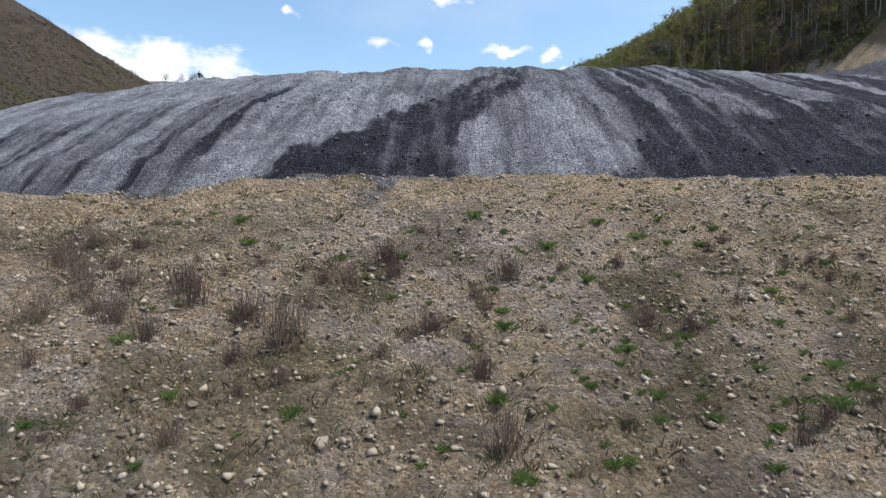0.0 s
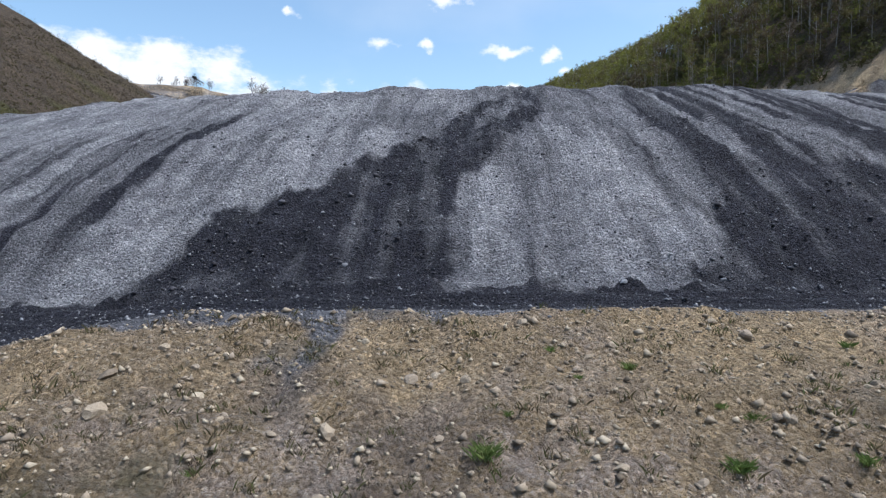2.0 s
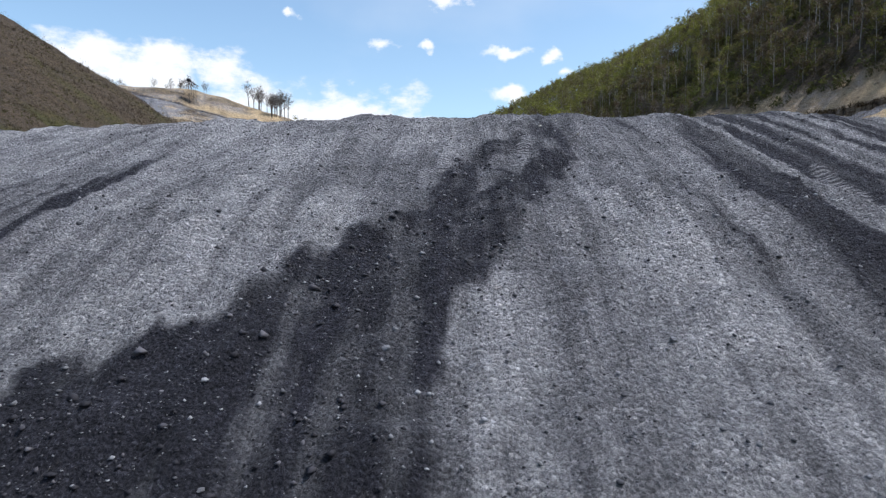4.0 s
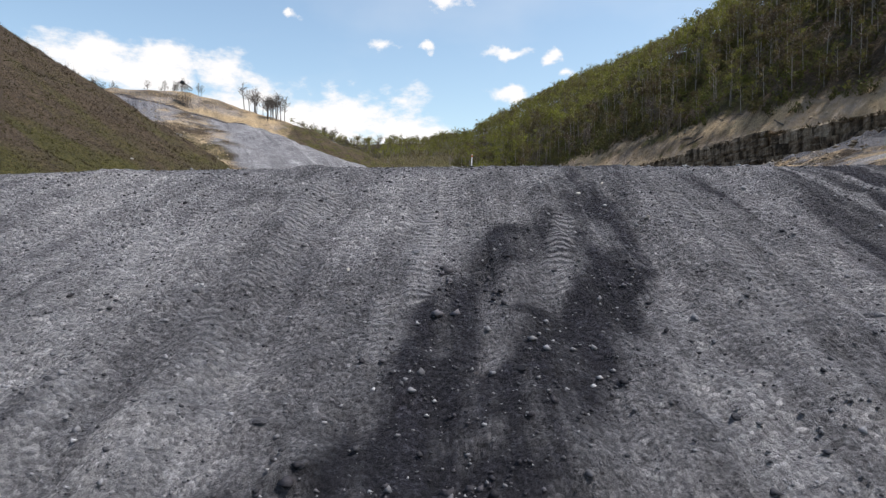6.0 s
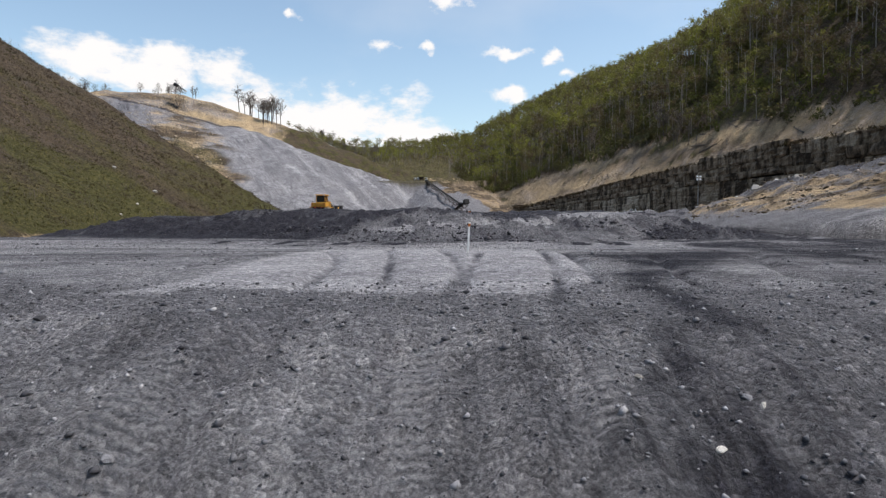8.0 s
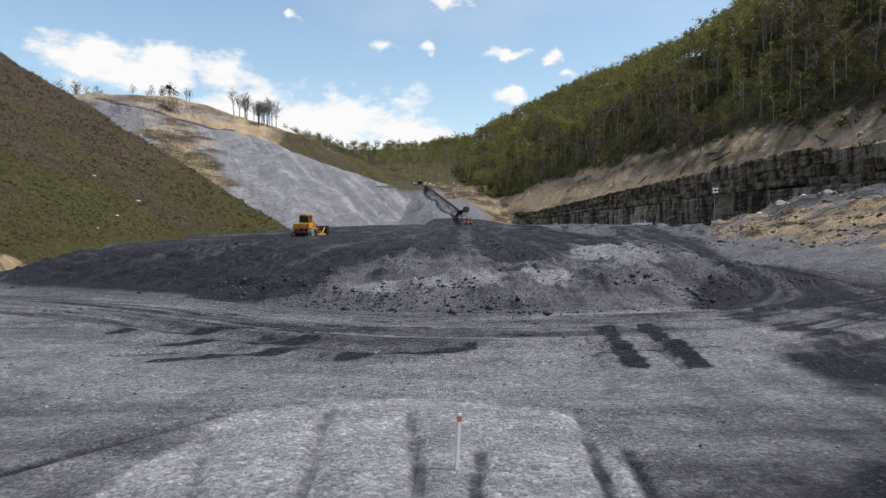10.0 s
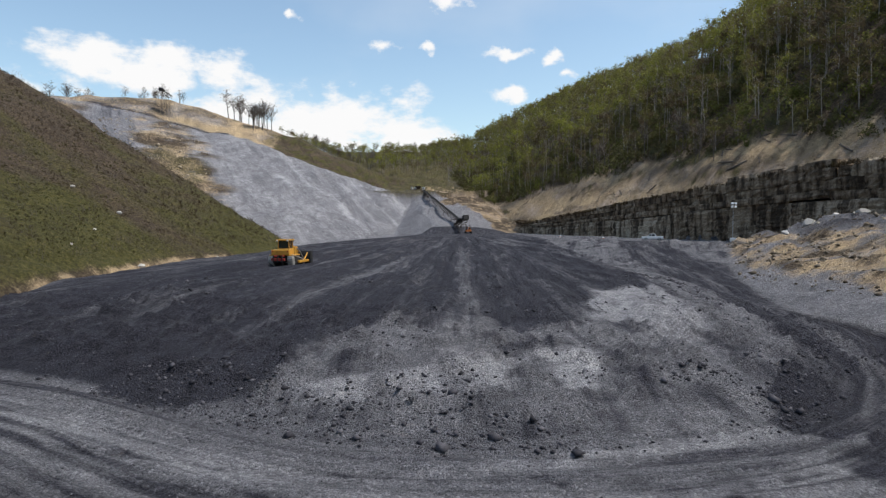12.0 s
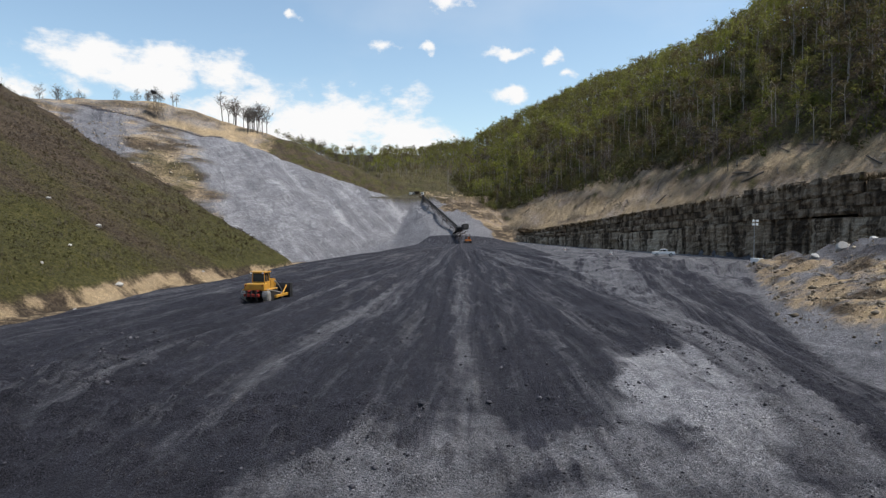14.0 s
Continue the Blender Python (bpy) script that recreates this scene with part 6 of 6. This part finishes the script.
# ---------- pickup ----------
def pickup(m):
    root = tagged(new("pickup_truck"), "white crew-cab pickup truck parked below the rock face", "pickup")
    bm = bmesh.new()
    prism(bm, [(-2.9, 0.55), (2.85, 0.55), (2.95, 0.8), (2.85, 1.12), (1.45, 1.22), (1.2, 1.25), (-0.95, 1.25), (-2.9, 1.25)], -0.98, 0.98)
    bmesh.ops.bevel(bm, geom=bm.edges[:], offset=0.05, segments=2, affect="EDGES")
    part("body", bm, WHITE, root)
    bm = bmesh.new()
    prism(bm, [(-1.05, 1.2), (1.45, 1.2), (0.75, 1.88), (-0.80, 1.92)], -0.84, 0.84)
    bmesh.ops.bevel(bm, geom=bm.edges[:], offset=0.06, segments=2, affect="EDGES")
    cab = part("cab", bm, WHITE, root)
    for x in (-0.85, 0.835):
        for outline in ([(0.35, 1.30), (1.15, 1.30), (0.70, 1.78), (0.35, 1.80)], [(-0.75, 1.30), (0.22, 1.30), (0.22, 1.80), (-0.62, 1.82)]):
            part("side_window", prism(bmesh.new(), outline, x, x + 0.015), CABGLASS, cab)
    part("windscreen", prism(bmesh.new(), [(1.43, 1.28), (0.80, 1.86), (0.82, 1.88), (1.46, 1.29)], -0.74, 0.74), CABGLASS, cab)
    part("rear_window", prism(bmesh.new(), [(-1.05, 1.35), (-0.90, 1.80), (-0.92, 1.81), (-1.07, 1.35)], -0.70, 0.70), CABGLASS, cab)
    part("bed_floor", box(bmesh.new(), -0.82, 0.82, -2.8, -1.1, 1.245, 1.262), DARK, root, "dark load bed")
    for y in (1.75, -1.85):
        for side in (-1, 1):
            bm = bmesh.new()
            rod(bm, (side * 0.74, y, 0.40), (side * 1.0, y, 0.40), 0.40, sides=20)
            wheel = part("wheel", bm, RUBBER, root, "black tyre")
            rim = bmesh.new()
            rod(rim, (side * 0.99, y, 0.40), (side * 1.015, y, 0.40), 0.23, sides=14)
            part("rim", rim, ALLOY, wheel)
    part("front_bumper", box(bmesh.new(), -0.98, 0.98, 2.85, 3.05, 0.48, 0.72, 0.04), ALLOY, root)
    part("rear_bumper", box(bmesh.new(), -0.96, 0.96, -3.05, -2.88, 0.50, 0.68, 0.03), ALLOY, root)
    part("grille", box(bmesh.new(), -0.6, 0.6, 2.92, 2.97, 0.78, 1.05, 0.01), DARK, root)
    for x in (-0.8, 0.8):
        part("headlamp", box(bmesh.new(), x - 0.14, x + 0.14, 2.88, 2.96, 0.82, 1.02, 0.02), LAMP, root)
        part("tail_lamp", box(bmesh.new(), x - 0.1, x + 0.1, -2.94, -2.89, 0.85, 1.15, 0.01), TAILRED, root)
    for x in (-1.08, 1.08):
        part("mirror", box(bmesh.new(), x - 0.1, x + 0.1, 1.0, 1.1, 1.25, 1.48, 0.03), DARK, root)
    root.matrix_basis = m
    return root


pickup(pose(63.4, 237.0, ground_z(63.4, 237.0) + 0.02, 0, 0, 75))


# ---------- lighting mast, stake, poles ----------
def lighting_mast(x, y, top):
    z = ground_z(x, y)
    h = top - z
    root = tagged(new("lighting_mast"), "white towable lighting mast with four lamps by the heap", "light tower")
    bm = bmesh.new()
    box(bm, -0.6, 0.6, -1.1, 1.1, 0.45, 1.35, 0.06)
    part("generator_box", bm, WHITE, root)
    for s in (-1, 1):
        bm = bmesh.new()
        rod(bm, (s * 0.62, 0, 0.33), (s * 0.82, 0, 0.33), 0.33, sides=16)
        part("wheel", bm, RUBBER, root)
    bm = bmesh.new()
    rod(bm, (0, 0.8, 0.4), (0, 0.8, h * 0.55), 0.075), rod(bm, (0, 0.8, h * 0.5), (0, 0.8, h - 0.2), 0.05)
    rod(bm, (-0.65, 0.8, h - 0.35), (0.65, 0.8, h - 0.35), 0.04), rod(bm, (-0.65, 0.8, h - 1.1), (0.65, 0.8, h - 1.1), 0.04)
    part("mast", bm, ALLOY, root)
    for sx in (-0.5, 0.5):
        for zz in (h - 0.3, h - 1.05):
            bm = bmesh.new()
            box(bm, sx - 0.3, sx + 0.3, 0.5, 0.72, zz - 0.24, zz + 0.24, 0.05)
            lamp = part("lamp_head", bm, WHITE, root)
            part("lens", box(bmesh.new(), sx - 0.25, sx + 0.25, 0.48, 0.498, zz - 0.19, zz + 0.19), LAMP, lamp)
    bm = bmesh.new()
    box(bm, -0.05, 0.05, -2.2, -1.1, 0.4, 0.5)
    part("drawbar", bm, DARK, root)
    root.matrix_basis = pose(x, y, z, 0, 0, 20)


lighting_mast(68.6, 198.3, 27.9)


def stake(x, y, h, label):
    root = tagged(new("survey_stake"), label, "stake")
    bm = bmesh.new()
    box(bm, -0.035, 0.035, -0.02, 0.02, -0.2, h, 0.004)
    part("lath", bm, WHITE, root)
    bm = bmesh.new()
    box(bm, -0.039, 0.039, -0.024, 0.024, h - 0.16, h - 0.05)
    part("flagging", bm, ORANGE, root)
    root.matrix_basis = pose(x, y, ground_z(x, y), 3, 2, 20)


stake(2.95, 66.0, 1.15, "white wooden survey stake standing on the rolled pad")


def utility_pole(x, y, h):
    root = tagged(new("utility_pole"), "thin wooden utility pole on the far brow", "utility pole", "utility poles")
    part("pole", rod(bmesh.new(), (0, 0, -0.5), (0, 0, h), 0.16, 0.10), BARK, root)
    part("crossarm", box(bmesh.new(), -1.1, 1.1, -0.06, 0.06, h - 0.9, h - 0.75), BARK, root)
    root.matrix_basis = pose(x, y, ground_z(x, y), 0, 0, 30)


for x, y, h in ((-126, 508, 12), (-196, 512, 11), (6.0, 520, 11)):
    utility_pole(x, y, h)


# ---------- conveyors ----------
def conveyor(a, b, legs, label, width=1.6, deep=1.5, drop=None):
    """A trussed belt conveyor from its low end a to its head b, on trestles."""
    root = tagged(new("belt_conveyor"), label, "conveyor")
    a, b = Vector(a), Vector(b)
    d = (b - a).normalized()
    side = d.cross(Vector((0, 0, 1))).normalized()
    up = side.cross(d)
    n = max(3, int((b - a).length / 3.2))
    pts = [a + (b - a) * i / n for i in range(n + 1)]
    for s in (-1, 1):
        bm = bmesh.new()
        for lift in (0, -deep):
            rod(bm, a + side * s * width / 2 + up * lift, b + side * s * width / 2 + up * lift, 0.11, sides=6)
        for i in range(n):
            rod(bm, pts[i] + side * s * width / 2 - up * deep, pts[i + 1] + side * s * width / 2, 0.07, sides=4)
            rod(bm, pts[i] + side * s * width / 2 - up * deep, pts[i] + side * s * width / 2, 0.07, sides=4)
        part("truss", bm, RUST, root)
    bm = bmesh.new()
    for i in range(n):
        p, q = pts[i] + up * 0.22, pts[i + 1] + up * 0.22
        w = side * (width / 2 - 0.05)
        vs = [bm.verts.new(v) for v in (p - w + up * 0.25, p - w * 0.45, p + w * 0.45, p + w + up * 0.25, q + w + up * 0.25, q + w * 0.45, q - w * 0.45, q - w + up * 0.25)]
        bm.faces.new((vs[0], vs[1], vs[6], vs[7])), bm.faces.new((vs[1], vs[2], vs[5], vs[6])), bm.faces.new((vs[2], vs[3], vs[4], vs[5]))
    bmesh.ops.solidify(bm, geom=bm.faces[:], thickness=0.06)
    part("belt", bm, RUBBER, root)
    for p in (a, b):
        part("pulley", rod(bmesh.new(), p - side * width * 0.45, p + side * width * 0.45, 0.36, sides=14), STEEL, root)
    bm = bmesh.new()
    h = b + d * 0.4
    m = Matrix.Translation(h) @ d.to_track_quat("Y", "Z").to_matrix().to_4x4()
    box(bm, -width * 0.62, width * 0.62, -1.6, 0.9, -0.9, 1.2, 0.1)
    bm.transform(m)
    part("head_hood", bm, DARK, root)
    for s in legs:
        p = a + (b - a) * s
        z = ground_z(p.x, p.y)
        bm = bmesh.new()
        if p.z - deep - z > 0.6:
            for k in (-1, 1):
                rod(bm, (p + side * k * width * 0.5 - up * deep), Vector((p.x, p.y, z - 0.3)) + side * k * width * 0.9, 0.13, sides=6)
            rod(bm, p - side * width * 0.6 - up * (deep + 0.6), p + side * width * 0.6 - up * (deep + 0.6), 0.08, sides=5)
            part("trestle", bm, RUST, root)
    return root


HEAD = Vector((12.3, 329.5, 25.6))
conveyor((-11.5, 452, 45.0), (9.8, 341, 24.6), (0.12, 0.3, 0.5, 0.7, 0.88), "long dark overland belt conveyor running down the spoil bank", 1.8, 1.3)
conveyor((8.0, 343, 22.4), HEAD, (0.35, 0.75), "short inclined stacker conveyor with dark head hood", 2.0, 1.5)
conveyor((-192, 490, 114.5), (-200, 492, 119.5), (0.3, 0.8), "black discharge conveyor at the brow of the spoil bank", 2.2, 1.8)


def feeder(x, y):
    z = ground_z(x, y)
    root = tagged(new("stacker_base"), "orange tracked stacker carriage under the conveyor head", "machine")
    part("carriage", box(bmesh.new(), -1.6, 1.6, -1.2, 1.2, 0.9, 1.9, 0.08), ORANGE, root)
    for s in (-1, 1):
        part("track", prism(bmesh.new(), [(-1.9, 0.2), (-1.5, 0.0), (1.5, 0.0), (1.9, 0.2), (1.9, 0.7), (1.5, 0.9), (-1.5, 0.9), (-1.9, 0.7)], s * 1.5 - 0.35, s * 1.5 + 0.35), DARK, root)
        bm = bmesh.new()
        rod(bm, (s * 1.2, 0, 1.8), (s * 0.9, 0.6, 5.2), 0.14)
        rod(bm, (s * 1.2, 0, 1.8), (s * 0.9, -1.8, 4.6), 0.12)
        part("strut", bm, RUST, root)
    part("cabin", box(bmesh.new(), -0.2, 1.1, -1.2, 0.0, 1.9, 3.3, 0.06, (0.9, 0.9)), ORANGE, root)
    part("cabin_window", box(bmesh.new(), -0.05, 0.95, -1.24, -1.20, 2.3, 3.05), CABGLASS, root)
    root.matrix_basis = pose(x, y, z, 0, 0, 15) @ Matrix.Scale(0.75, 4)


feeder(13.6, 331.5)


def plant(x, y):
    z = ground_z(x, y)
    root = tagged(new("crushing_plant"), "small crushing plant with hopper and white cabins on the bank", "plant")
    bm = bmesh.new()
    box(bm, -3.2, 3.2, -2.2, 2.2, 4.2, 7.0)
    for v in bm.verts:
        if v.co.z < 5:
            v.co.x *= 0.45
            v.co.y *= 0.45
    part("hopper", bm, RUST, root)
    for sx in (-1, 1):
        for sy in (-1, 1):
            part("leg", rod(bmesh.new(), (sx * 2.4, sy * 1.6, -0.5), (sx * 2.2, sy * 1.5, 6.2), 0.18), RUST, root)
    part("deck", box(bmesh.new(), -9.5, 5.5, -2.0, 2.0, 3.4, 3.7), RUST, root)
    for k in range(7):
        part("deck_post", rod(bmesh.new(), (-9.2 + k * 2.3, -1.9, -0.6), (-9.2 + k * 2.3, -1.9, 4.8), 0.12), RUST, root)
    for x0, w in ((4.4, 2.6), (-4.6, 2.2), (-8.2, 1.8)):
        cab = part("cabin", box(bmesh.new(), x0, x0 + w, -1.7, 1.2, 3.72, 6.1, 0.05), WHITE, root, "white site cabin")
        part("window", box(bmesh.new(), x0 + 0.4, x0 + w - 0.4, -1.74, -1.70, 4.6, 5.5), CABGLASS, cab)
    root.matrix_basis = pose(x, y, z, 0, 0, -8) @ Matrix.Scale(0.6, 4)


plant(-14.5, 458.0)

# low berm objects: barrels of white paint by the face
for x, y in ((49.0, 236.5), (41.5, 262.0)):
    root = tagged(new("marker_drum"), "white marker drum standing on the bank below the rock face", "drum", "marker drums")
    bm = bmesh.new()
    rod(bm, (0, 0, 0), (0, 0, 1.0), 0.32, sides=16)
    part("drum_body", bm, WHITE, root)
    part("drum_band", rod(bmesh.new(), (0, 0, 0.45), (0, 0, 0.6), 0.335, sides=16), ORANGE, root)
    root.matrix_basis = pose(x, y, ground_z(x, y))


# ---------- fallen timber ----------
def log(x, y, length, r, turn, label):
    root = tagged(new("fallen_log"), label, "log", "fallen logs")
    part("stem", rod(bmesh.new(), (-length / 2, 0, r * 0.7), (length / 2, 0, r * 0.9), r, r * 0.6, sides=9), TWIG, root)
    for k in range(3):
        s = random.uniform(-0.3, 0.45) * length
        part("branch_stub", rod(bmesh.new(), (s, 0, r * 0.8), (s + 0.5, random.uniform(-0.7, 0.7), r + 0.6), r * 0.35, r * 0.15, sides=6), TWIG, root)
    dz = ground_z(x + math.cos(radians(turn)) * length / 2, y + math.sin(radians(turn)) * length / 2) - ground_z(x - math.cos(radians(turn)) * length / 2, y - math.sin(radians(turn)) * length / 2)
    root.matrix_basis = pose(x, y, ground_z(x, y), 0, -math.degrees(math.atan2(dz, length)), turn)


for k in range(16):
    y = random.uniform(205, 330)
    log(float(np.interp(y, RIGHT[:, 0], RIGHT[:, 1])) + random.uniform(4, 16), y, random.uniform(3, 7), random.uniform(0.14, 0.26), random.uniform(60, 150), "grey fallen log on the cleared slope")
